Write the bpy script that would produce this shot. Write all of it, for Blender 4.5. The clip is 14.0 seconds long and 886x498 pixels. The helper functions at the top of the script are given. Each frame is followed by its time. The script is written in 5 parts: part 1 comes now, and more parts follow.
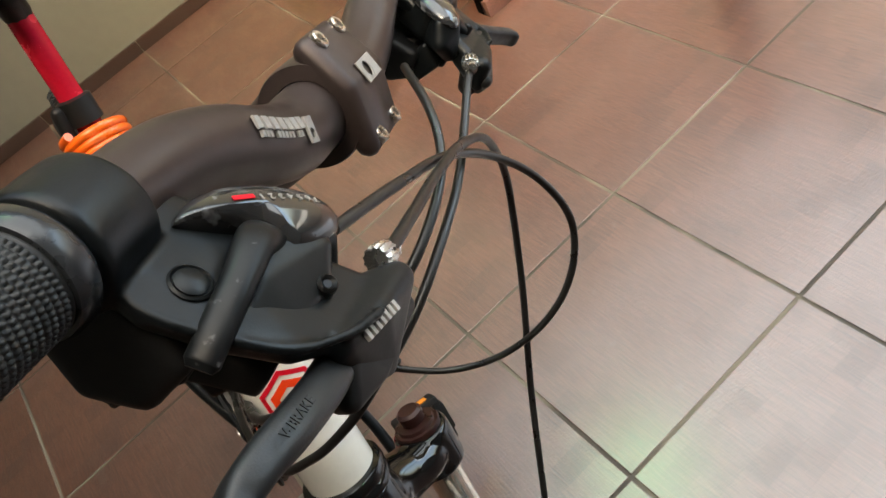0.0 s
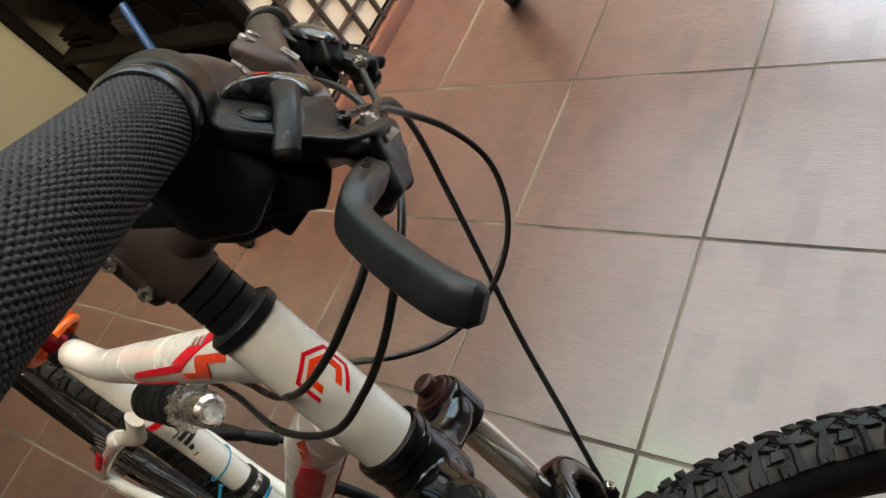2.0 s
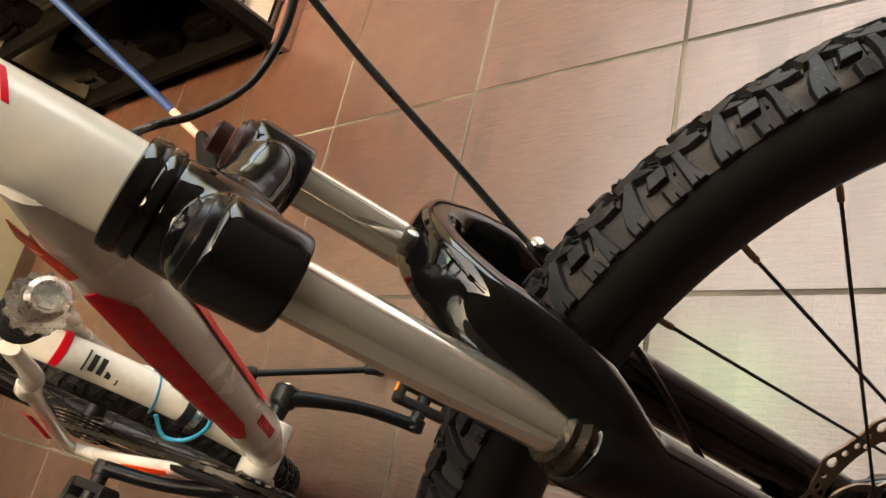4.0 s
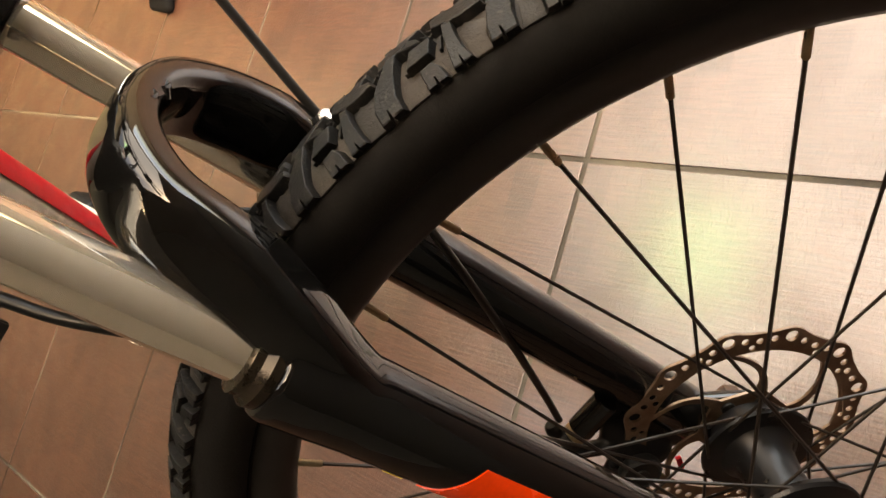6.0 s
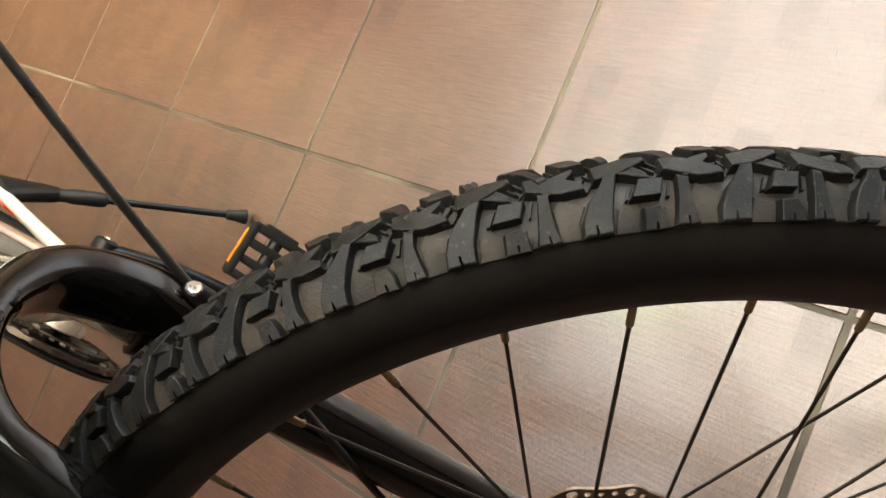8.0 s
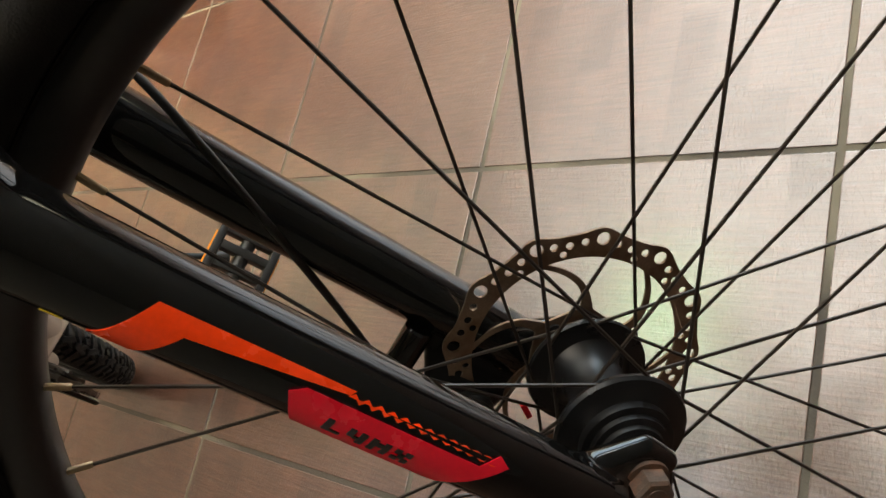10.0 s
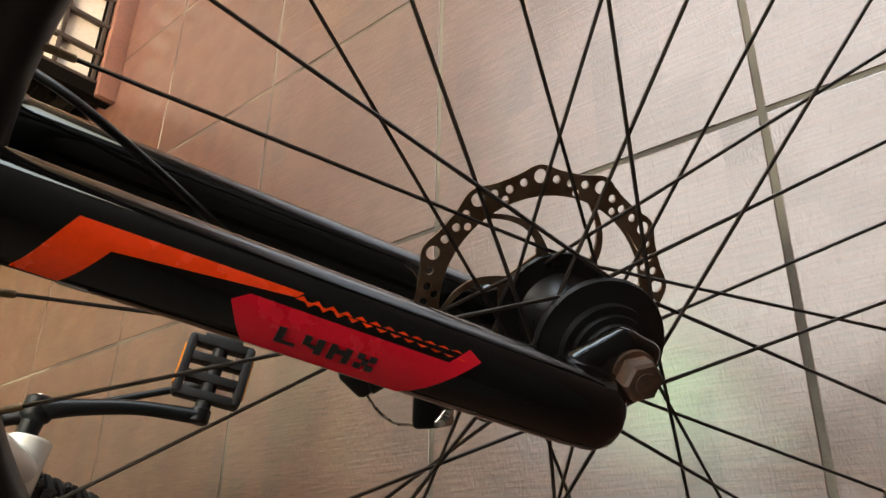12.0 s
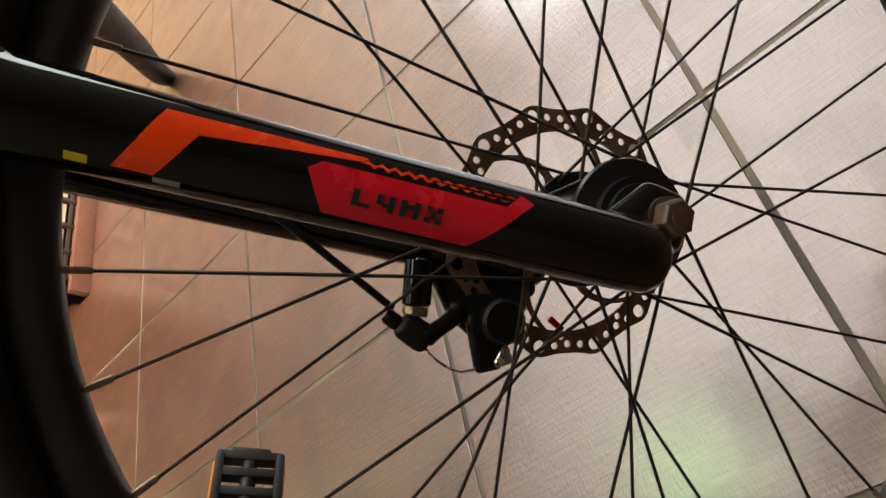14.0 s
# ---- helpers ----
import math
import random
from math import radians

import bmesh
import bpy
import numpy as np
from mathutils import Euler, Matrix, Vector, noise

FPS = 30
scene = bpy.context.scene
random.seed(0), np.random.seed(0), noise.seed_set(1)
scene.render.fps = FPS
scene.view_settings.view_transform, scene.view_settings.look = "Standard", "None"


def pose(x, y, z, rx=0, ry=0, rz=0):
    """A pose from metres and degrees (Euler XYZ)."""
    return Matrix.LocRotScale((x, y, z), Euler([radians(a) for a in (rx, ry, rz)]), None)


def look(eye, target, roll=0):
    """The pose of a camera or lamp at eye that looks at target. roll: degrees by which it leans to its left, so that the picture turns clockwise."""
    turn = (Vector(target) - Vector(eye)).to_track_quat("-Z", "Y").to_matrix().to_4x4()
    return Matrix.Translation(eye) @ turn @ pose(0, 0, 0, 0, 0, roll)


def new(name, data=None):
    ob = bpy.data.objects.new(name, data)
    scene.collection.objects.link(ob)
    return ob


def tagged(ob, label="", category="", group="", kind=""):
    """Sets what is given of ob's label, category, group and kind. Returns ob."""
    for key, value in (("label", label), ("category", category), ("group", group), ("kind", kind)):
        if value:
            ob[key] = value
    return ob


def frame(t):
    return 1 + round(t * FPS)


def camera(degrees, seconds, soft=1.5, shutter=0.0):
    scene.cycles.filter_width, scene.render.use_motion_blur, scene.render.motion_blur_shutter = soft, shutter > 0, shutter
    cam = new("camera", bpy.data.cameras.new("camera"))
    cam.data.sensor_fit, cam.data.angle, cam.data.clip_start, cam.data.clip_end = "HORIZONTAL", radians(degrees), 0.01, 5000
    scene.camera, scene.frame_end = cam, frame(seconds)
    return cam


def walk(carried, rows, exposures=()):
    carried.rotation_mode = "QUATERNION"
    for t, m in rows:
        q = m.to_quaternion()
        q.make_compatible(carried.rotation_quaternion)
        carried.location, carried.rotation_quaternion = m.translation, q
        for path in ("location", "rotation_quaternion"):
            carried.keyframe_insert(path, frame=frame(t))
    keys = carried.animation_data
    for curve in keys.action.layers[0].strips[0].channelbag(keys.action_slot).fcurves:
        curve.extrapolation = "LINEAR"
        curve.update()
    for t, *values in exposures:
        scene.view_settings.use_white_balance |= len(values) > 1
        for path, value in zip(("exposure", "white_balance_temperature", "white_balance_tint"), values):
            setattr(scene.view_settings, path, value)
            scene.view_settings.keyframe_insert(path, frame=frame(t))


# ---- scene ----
# ================= camera =================
cam = camera(61.3, 14.0)
PATH = [
    (0, (0.428, -0.5945, 1.1626), (0.0331, -0.487, 0.7238), -31.68),
    (0.5, (0.4797, -0.653, 1.1926), (0.0862, -0.5117, 0.7621), -31.99),
    (1, (0.4838, -0.6695, 1.1858), (0.0962, -0.484, 0.7671), -33.72),
    (1.5, (0.4582, -0.6841, 1.1795), (0.0817, -0.4701, 0.7642), -37.44),
    (2, (0.4758, -0.7101, 1.1615), (0.1042, -0.4849, 0.7477), -42.68),
    (2.5, (0.482, -0.6999, 1.1081), (0.1019, -0.4888, 0.6946), -49.36),
    (3, (0.4831, -0.6894, 1.0276), (0.0979, -0.4894, 0.6133), -54.24),
    (3.5, (0.4662, -0.7096, 0.9418), (0.0757, -0.516, 0.5294), -57.16),
    (4, (0.4605, -0.7386, 0.9051), (0.0666, -0.5499, 0.4937), -58.96),
    (4.2, (0.4671, -0.7425, 0.8919), (0.0713, -0.5571, 0.4808), -59.72),
    (6.3, (0.5033, -0.6514, 0.8008), (0.1223, -0.606, 0.3395), -66.69),
    (6.5, (0.503, -0.6347, 0.8053), (0.1288, -0.5963, 0.3379), -66.30),
    (7, (0.5081, -0.597, 0.8276), (0.1478, -0.565, 0.3489), -64.25),
    (7.5, (0.5163, -0.5701, 0.8239), (0.1613, -0.5371, 0.3413), -62.76),
    (8, (0.5264, -0.5561, 0.822), (0.1711, -0.5145, 0.3403), -61.67),
    (8.5, (0.5316, -0.5887, 0.8048), (0.1696, -0.5262, 0.3304), -61.12),
    (9, (0.5452, -0.6447, 0.7824), (0.1751, -0.5588, 0.3181), -61.28),
    (9.2, (0.5526, -0.672, 0.7615), (0.1782, -0.5747, 0.3028), -61.26),
    (11.3, (0.5938, -0.7914, 0.6404), (0.211, -0.5848, 0.2272), -63.65),
    (11.5, (0.5892, -0.8035, 0.6451), (0.2113, -0.585, 0.2335), -63.64),
    (12, (0.5794, -0.827, 0.6448), (0.2173, -0.5831, 0.2333), -64.13),
    (12.5, (0.5758, -0.8528, 0.6437), (0.2246, -0.5893, 0.2347), -64.85),
    (13, (0.5734, -0.8676, 0.6522), (0.2377, -0.5789, 0.2473), -65.36),
    (13.5, (0.5593, -0.8902, 0.6632), (0.2458, -0.5735, 0.2615), -66.02),
    (14, (0.5233, -0.9437, 0.6514), (0.2297, -0.594, 0.2621), -66.85),
]
EXPOSURES = [(0.0, 4.04, 7100, 2), (1.0, 4.0, 7020, 2), (1.5, 3.8, 6980, 2), (2.5, 3.71, 7200, 2), (3.2, 3.73, 7700, 3), (4.0, 4.2, 8700, 8), (6.5, 4.63, 10100, 12), (7.5, 4.63, 8834, 7), (9.0, 4.55, 8200, 1), (11.5, 4.31, 7800, 5), (14.0, 4.18, 8300, 6)]
walk(cam, [(t, look(eye, target, roll)) for t, eye, target, roll in PATH], EXPOSURES)

# ================= world and sun =================
world = bpy.data.worlds.new("world")
scene.world = world
world.use_nodes = True
wn = world.node_tree
sky = wn.nodes.new("ShaderNodeTexSky")
sky.sky_type, sky.sun_disc = "NISHITA", False
sky.dust_density, sky.air_density = 6.0, 1.0
sky.sun_elevation, sky.sun_rotation = radians(55), radians(120)
wn.nodes["Background"].inputs["Strength"].default_value = 0.15
wn.links.new(sky.outputs[0], wn.nodes["Background"].inputs["Color"])
sun = new("sun", bpy.data.lights.new("sun", "SUN"))
sun.data.energy, sun.data.angle, sun.data.color = 0.3, radians(70), (1.0, 0.95, 0.88)
sun.matrix_world = look((0, 3.2, 6), (0.2, -0.6, 0))
# ================= materials =================
def mat(name, color, rough=0.5, metal=0.0, var=0.15, scale=40.0, bump=0.0, bump_scale=300.0, coat=0.0, spec=0.5, rough_var=0.1):
    m = bpy.data.materials.new(name)
    m.use_nodes = True
    n, l = m.node_tree.nodes, m.node_tree.links
    b = n["Principled BSDF"]
    tc = n.new("ShaderNodeTexCoord")
    n1 = n.new("ShaderNodeTexNoise")
    n1.inputs["Scale"].default_value, n1.inputs["Detail"].default_value = scale, 6
    n2 = n.new("ShaderNodeTexNoise")
    n2.inputs["Scale"].default_value, n2.inputs["Detail"].default_value = scale * 9, 3
    l.new(tc.outputs["Object"], n1.inputs["Vector"])
    l.new(tc.outputs["Object"], n2.inputs["Vector"])
    mx = n.new("ShaderNodeMath")
    mx.operation = "ADD"
    l.new(n1.outputs["Fac"], mx.inputs[0])
    l.new(n2.outputs["Fac"], mx.inputs[1])
    ramp = n.new("ShaderNodeMapRange")
    ramp.inputs["From Min"].default_value, ramp.inputs["From Max"].default_value = 0.6, 1.4
    ramp.inputs["To Min"].default_value, ramp.inputs["To Max"].default_value = 1 - var, 1 + var
    l.new(mx.outputs[0], ramp.inputs["Value"])
    mul = n.new("ShaderNodeVectorMath")
    mul.operation = "SCALE"
    mul.inputs[0].default_value = color
    l.new(ramp.outputs["Result"], mul.inputs["Scale"])
    l.new(mul.outputs[0], b.inputs["Base Color"])
    rr = n.new("ShaderNodeMapRange")
    rr.inputs["From Min"].default_value, rr.inputs["From Max"].default_value = 0.3, 0.7
    rr.inputs["To Min"].default_value, rr.inputs["To Max"].default_value = max(0.01, rough - rough_var), rough + rough_var
    l.new(n1.outputs["Fac"], rr.inputs["Value"])
    l.new(rr.outputs["Result"], b.inputs["Roughness"])
    b.inputs["Metallic"].default_value = metal
    b.inputs["Specular IOR Level"].default_value = spec
    b.inputs["Coat Weight"].default_value = coat
    b.inputs["Coat Roughness"].default_value = 0.06
    if bump:
        nb = n.new("ShaderNodeTexNoise")
        nb.inputs["Scale"].default_value, nb.inputs["Detail"].default_value = bump_scale, 4
        l.new(tc.outputs["Object"], nb.inputs["Vector"])
        bp = n.new("ShaderNodeBump")
        bp.inputs["Strength"].default_value, bp.inputs["Distance"].default_value = bump, 0.001
        l.new(nb.outputs["Fac"], bp.inputs["Height"])
        l.new(bp.outputs["Normal"], b.inputs["Normal"])
    return m


def dusty(m, color, amount=0.5, scale=60.0, lo=0.5, hi=0.65):
    """Lays patches of dirt of another colour over a material."""
    n, l = m.node_tree.nodes, m.node_tree.links
    b = n["Principled BSDF"]
    src = b.inputs["Base Color"].links[0].from_socket
    tc = n.new("ShaderNodeTexCoord")
    nt = n.new("ShaderNodeTexNoise")
    nt.inputs["Scale"].default_value, nt.inputs["Detail"].default_value = scale, 7
    l.new(tc.outputs["Object"], nt.inputs["Vector"])
    mr = n.new("ShaderNodeMapRange")
    mr.inputs["From Min"].default_value, mr.inputs["From Max"].default_value = lo, hi
    mr.inputs["To Max"].default_value = amount
    l.new(nt.outputs["Fac"], mr.inputs["Value"])
    mixn = n.new("ShaderNodeMix")
    mixn.data_type = "RGBA"
    mixn.inputs["B"].default_value = (*color, 1)
    l.new(mr.outputs["Result"], mixn.inputs["Factor"])
    l.new(src, mixn.inputs["A"])
    l.new(mixn.outputs["Result"], b.inputs["Base Color"])
    return m


# for the unseen south and east walls: dark to hold down reflections and bounce
SHADEWALL = mat("dark_unseen_wall", (0.11, 0.09, 0.07), 0.8, var=0.1, scale=3, bump=0.15, bump_scale=60)
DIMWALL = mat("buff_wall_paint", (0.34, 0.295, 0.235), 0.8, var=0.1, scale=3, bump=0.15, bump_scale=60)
RUBBER = mat("tyre_rubber", (0.0062, 0.0058, 0.0053), 0.75, var=0.35, scale=25, bump=0.25, bump_scale=900, spec=0.22)
KNOB = dusty(dusty(mat("tread_rubber", (0.0062, 0.0066, 0.0072), 0.52, var=0.4, scale=35, bump=0.35, bump_scale=900, spec=0.3), (0.042, 0.036, 0.030), 0.5, 90, 0.54, 0.72), (0.075, 0.068, 0.058), 0.5, 420, 0.60, 0.70)
KNOB_WORN = dusty(mat("worn_tread_rubber", (0.0125, 0.0108, 0.0090), 0.66, var=0.45, scale=60, bump=0.4, bump_scale=900), (0.046, 0.036, 0.027), 0.7, 50, 0.47, 0.62)
RIM = mat("rim_black", (0.012, 0.011, 0.011), 0.45, var=0.3, scale=30)
SPOKE = mat("spoke_black", (0.022, 0.016, 0.013), 0.38, metal=0.3, var=0.3, scale=120)
BRASS = mat("nipple_brass", (0.36, 0.27, 0.17), 0.35, metal=0.85, var=0.3, scale=200)
HUB = mat("hub_black", (0.006, 0.006, 0.0065), 0.34, var=0.3, scale=60, spec=0.3)
ROTOR = dusty(mat("rotor_steel", (0.25, 0.175, 0.125), 0.40, metal=0.8, var=0.25, scale=90), (0.13, 0.07, 0.04), 0.7, 60, 0.42, 0.62)
RUSTNUT = dusty(mat("rusty_nut_steel", (0.075, 0.050, 0.038), 0.55, metal=0.35, var=0.4, scale=140, bump=0.4), (0.15, 0.07, 0.04), 0.8, 120, 0.42, 0.6)
GLOSS = mat("fork_gloss_black", (0.004, 0.004, 0.004), 0.045, var=0.2, scale=20, coat=0.15, rough_var=0.02)
CHROME = dusty(mat("stanchion_chrome", (0.96, 0.89, 0.76), 0.07, metal=0.84, var=0.05, scale=30, rough_var=0.02), (0.10, 0.07, 0.05), 0.8, 160, 0.70, 0.74)
SEAL = mat("seal_bronze", (0.030, 0.023, 0.016), 0.30, metal=0.5, var=0.25, scale=80)
CAPRED = mat("adjuster_dark_red", (0.034, 0.011, 0.009), 0.35, metal=0.3, var=0.3, scale=80)
FLANGE = mat("flange_black", (0.020, 0.021, 0.023), 0.22, var=0.2, scale=60)
SATIN = mat("control_black", (0.0050, 0.0062, 0.0070), 0.38, var=0.25, scale=70, bump=0.05, bump_scale=1500, spec=0.28)
LEVER = mat("lever_black_resin", (0.0085, 0.0098, 0.0112), 0.44, var=0.2, scale=60, bump=0.10, bump_scale=1800)
SCUFF = dusty(mat("scuffed_black", (0.0050, 0.0055, 0.0060), 0.38, var=0.3, scale=80, spec=0.28), (0.20, 0.20, 0.20), 0.45, 260, 0.62, 0.70)
GRIP = mat("grip_rubber", (0.0145, 0.0152, 0.0160), 0.60, var=0.2, scale=50)
BARM = mat("bar_brown_anodised", (0.056, 0.040, 0.036), 0.40, metal=0.45, var=0.12, scale=25, bump=0.05, bump_scale=2000)
SILVER = mat("bare_aluminium", (0.62, 0.60, 0.57), 0.25, metal=0.95, var=0.15, scale=160)
BOLT = mat("bolt_steel", (0.55, 0.50, 0.45), 0.28, metal=0.9, var=0.25, scale=200)
CABLE = mat("cable_housing", (0.012, 0.011, 0.010), 0.34, var=0.25, scale=60)
WHITE = dusty(mat("frame_white_paint", (0.80, 0.77, 0.68), 0.22, var=0.05, scale=18, coat=0.4), (0.45, 0.38, 0.30), 0.35, 25, 0.58, 0.75)
RED = mat("red_decal", (0.70, 0.006, 0.022), 0.42, var=0.08, scale=40, spec=0.2)
ORANGE = mat("orange_decal", (0.95, 0.060, 0.012), 0.25, var=0.1, scale=40, coat=0.3)
FORKRED = mat("fork_red_decal", (0.76, 0.010, 0.032), 0.22, var=0.08, scale=40, coat=0.4)
PRINT = mat("pale_print", (0.32, 0.305, 0.285), 0.45, var=0.15, scale=90)
DARKPRINT = mat("dark_print", (0.02, 0.018, 0.018), 0.4, var=0.15, scale=90)
YELLOW = mat("yellow_label", (0.75, 0.6, 0.03), 0.4, var=0.1, scale=60)
POSTRED = mat("red_anodised_post", (0.62, 0.010, 0.035), 0.22, metal=0.25, var=0.1, scale=30)
LOCK = mat("orange_lock_cable", (0.85, 0.13, 0.01), 0.3, var=0.1, scale=40, coat=0.3)
BLUE = mat("blue_strap", (0.02, 0.28, 0.45), 0.35, var=0.15, scale=60)
AMBER = mat("amber_reflector", (0.75, 0.25, 0.03), 0.2, var=0.25, scale=200, coat=0.5)
CHAIN = mat("oily_chain", (0.06, 0.05, 0.04), 0.4, metal=0.7, var=0.4, scale=200)
BLACKP = mat("black_plastic", (0.008, 0.008, 0.008), 0.5, var=0.25, scale=40, spec=0.35)
SADDLE = mat("saddle_vinyl", (0.02, 0.021, 0.022), 0.35, var=0.2, scale=40, bump=0.15, bump_scale=600)
WINDOW = dusty(mat("display_window", (0.022, 0.022, 0.023), 0.16, var=0.3, scale=60, coat=0.7), (0.42, 0.43, 0.44), 0.40, 130, 0.58, 0.72)
WALLM = mat("cream_wall_paint", (0.165, 0.148, 0.108), 0.75, var=0.06, scale=3, bump=0.15, bump_scale=60)
CEILM = mat("ceiling_board", (0.20, 0.15, 0.11), 0.8, var=0.08, scale=3, bump=0.1, bump_scale=40)
# near black: the shade inside the shelf is put into this wood colour
SHELFM = mat("shelf_shade_dark", (0.0040, 0.0032, 0.0026), 0.9, var=0.4, scale=12, bump=0.2, bump_scale=120, spec=0.03)
PANELM = mat("cream_panel", (0.46, 0.415, 0.36), 0.6, var=0.12, scale=10)
BARSM = mat("lattice_bar", (0.028, 0.018, 0.013), 0.5, var=0.3, scale=30)
REDWOOD = mat("reddish_wood_trim", (0.12, 0.05, 0.035), 0.5, var=0.3, scale=20)
BROOMBLUE = mat("broom_blue_sleeve", (0.004, 0.034, 0.13), 0.6, var=0.12, scale=30)
BROOMPINK = mat("broom_bare_handle", (0.55, 0.36, 0.30), 0.5, var=0.15, scale=30)
BRISTLE = mat("broom_bristle", (0.008, 0.008, 0.009), 0.9, var=0.4, scale=60, spec=0.1)
BOTTLE = mat("bottle_white", (0.11, 0.10, 0.08), 0.45, var=0.1, scale=30)
GREENL = mat("bottle_green_label", (0.016, 0.085, 0.02), 0.5, var=0.4, scale=40)
# far darker than paper, to stand for the shade it lies in
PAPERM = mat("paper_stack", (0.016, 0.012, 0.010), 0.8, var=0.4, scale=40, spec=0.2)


def floor_material():
    m = mat("wood_look_tile", (0.096, 0.0360, 0.0197), 0.42, var=0.03, scale=4, rough_var=0.01, spec=1.0, coat=0.8)
    n, l = m.node_tree.nodes, m.node_tree.links
    b = n["Principled BSDF"]
    src = b.inputs["Base Color"].links[0].from_socket
    tc = n.new("ShaderNodeTexCoord")
    info = n.new("ShaderNodeObjectInfo")
    b.inputs["Coat Roughness"].default_value = 0.20
    b.inputs["Coat IOR"].default_value = 1.8
    # fine grain lines along x
    mp = n.new("ShaderNodeMapping")
    mp.inputs["Scale"].default_value = (26, 300, 1)
    addv = n.new("ShaderNodeVectorMath")
    addv.operation = "ADD"
    sc = n.new("ShaderNodeVectorMath")
    sc.operation = "SCALE"
    sc.inputs[0].default_value = (37.0, 11.0, 5.0)
    l.new(info.outputs["Random"], sc.inputs["Scale"])
    l.new(tc.outputs["Object"], addv.inputs[0])
    l.new(sc.outputs[0], addv.inputs[1])
    l.new(addv.outputs[0], mp.inputs["Vector"])
    g = n.new("ShaderNodeTexNoise")
    g.inputs["Scale"].default_value, g.inputs["Detail"].default_value = 1.0, 6
    l.new(mp.outputs[0], g.inputs["Vector"])
    # printed patchwork of planks and darker small squares
    br = n.new("ShaderNodeTexBrick")
    br.offset = 0.5
    br.inputs["Color1"].default_value, br.inputs["Color2"].default_value = (1, 1, 1, 1), (0.46, 0.42, 0.40, 1)
    br.inputs["Mortar"].default_value = (0.8, 0.8, 0.8, 1)
    br.inputs["Scale"].default_value, br.inputs["Mortar Size"].default_value = 1.0, 0.0006
    br.inputs["Brick Width"].default_value, br.inputs["Row Height"].default_value = 0.1031, 0.0413
    br.inputs["Bias"].default_value = -0.35
    turn = n.new("ShaderNodeMapping")
    turn.inputs["Rotation"].default_value = (0, 0, radians(90))
    l.new(addv.outputs[0], turn.inputs["Vector"])
    l.new(turn.outputs[0], br.inputs["Vector"])
    # the patches come in clusters
    cl = n.new("ShaderNodeTexNoise")
    cl.inputs["Scale"].default_value, cl.inputs["Detail"].default_value = 5.5, 2
    l.new(addv.outputs[0], cl.inputs["Vector"])
    clr = n.new("ShaderNodeMapRange")
    clr.inputs["From Min"].default_value, clr.inputs["From Max"].default_value = 0.40, 0.52
    l.new(cl.outputs["Fac"], clr.inputs["Value"])
    patch = n.new("ShaderNodeMix")
    patch.data_type = "RGBA"
    patch.inputs["A"].default_value = (0.95, 0.95, 0.95, 1)
    l.new(clr.outputs["Result"], patch.inputs["Factor"])
    l.new(br.outputs["Color"], patch.inputs["B"])
    mr = n.new("ShaderNodeMapRange")
    mr.inputs["From Min"].default_value, mr.inputs["From Max"].default_value = 0.3, 0.7
    mr.inputs["To Min"].default_value, mr.inputs["To Max"].default_value = 0.72, 1.25
    l.new(g.outputs["Fac"], mr.inputs["Value"])
    m1 = n.new("ShaderNodeVectorMath")
    m1.operation = "MULTIPLY"
    l.new(src, m1.inputs[0])
    l.new(patch.outputs["Result"], m1.inputs[1])
    m2 = n.new("ShaderNodeVectorMath")
    m2.operation = "SCALE"
    l.new(m1.outputs[0], m2.inputs[0])
    l.new(mr.outputs["Result"], m2.inputs["Scale"])
    # scuffs and spots
    sp = n.new("ShaderNodeTexNoise")
    sp.inputs["Scale"].default_value, sp.inputs["Detail"].default_value = 22, 8
    l.new(addv.outputs[0], sp.inputs["Vector"])
    spr = n.new("ShaderNodeMapRange")
    spr.inputs["From Min"].default_value, spr.inputs["From Max"].default_value = 0.66, 0.74
    spr.inputs["To Max"].default_value = 0.15
    l.new(sp.outputs["Fac"], spr.inputs["Value"])
    mixn = n.new("ShaderNodeMix")
    mixn.data_type = "RGBA"
    mixn.inputs["B"].default_value = (0.16, 0.12, 0.10, 1)
    l.new(spr.outputs["Result"], mixn.inputs["Factor"])
    l.new(m2.outputs[0], mixn.inputs["A"])
    l.new(mixn.outputs["Result"], b.inputs["Base Color"])
    # worn and smeared spots change the gloss
    sm = n.new("ShaderNodeTexNoise")
    sm.inputs["Scale"].default_value, sm.inputs["Detail"].default_value = 14, 8
    l.new(addv.outputs[0], sm.inputs["Vector"])
    smr = n.new("ShaderNodeMapRange")
    smr.inputs["From Min"].default_value, smr.inputs["From Max"].default_value = 0.3, 0.7
    smr.inputs["To Min"].default_value, smr.inputs["To Max"].default_value = 0.36, 0.50
    l.new(sm.outputs["Fac"], smr.inputs["Value"])
    l.new(smr.outputs["Result"], b.inputs["Roughness"])
    # the printed patches are a little duller than the rest
    bw = n.new("ShaderNodeRGBToBW")
    l.new(patch.outputs["Result"], bw.inputs[0])
    dull = n.new("ShaderNodeMapRange")
    dull.inputs["From Min"].default_value, dull.inputs["From Max"].default_value = 0.40, 0.95
    dull.inputs["To Min"].default_value, dull.inputs["To Max"].default_value = 0.62, 1.0
    l.new(bw.outputs[0], dull.inputs["Value"])
    gloss = n.new("ShaderNodeMath")
    gloss.operation = "MULTIPLY"
    l.new(dull.outputs["Result"], gloss.inputs[1])
    cw = n.new("ShaderNodeMapRange")
    cw.inputs["From Min"].default_value, cw.inputs["From Max"].default_value = 0.35, 0.65
    cw.inputs["To Min"].default_value, cw.inputs["To Max"].default_value = 1.0, 0.74
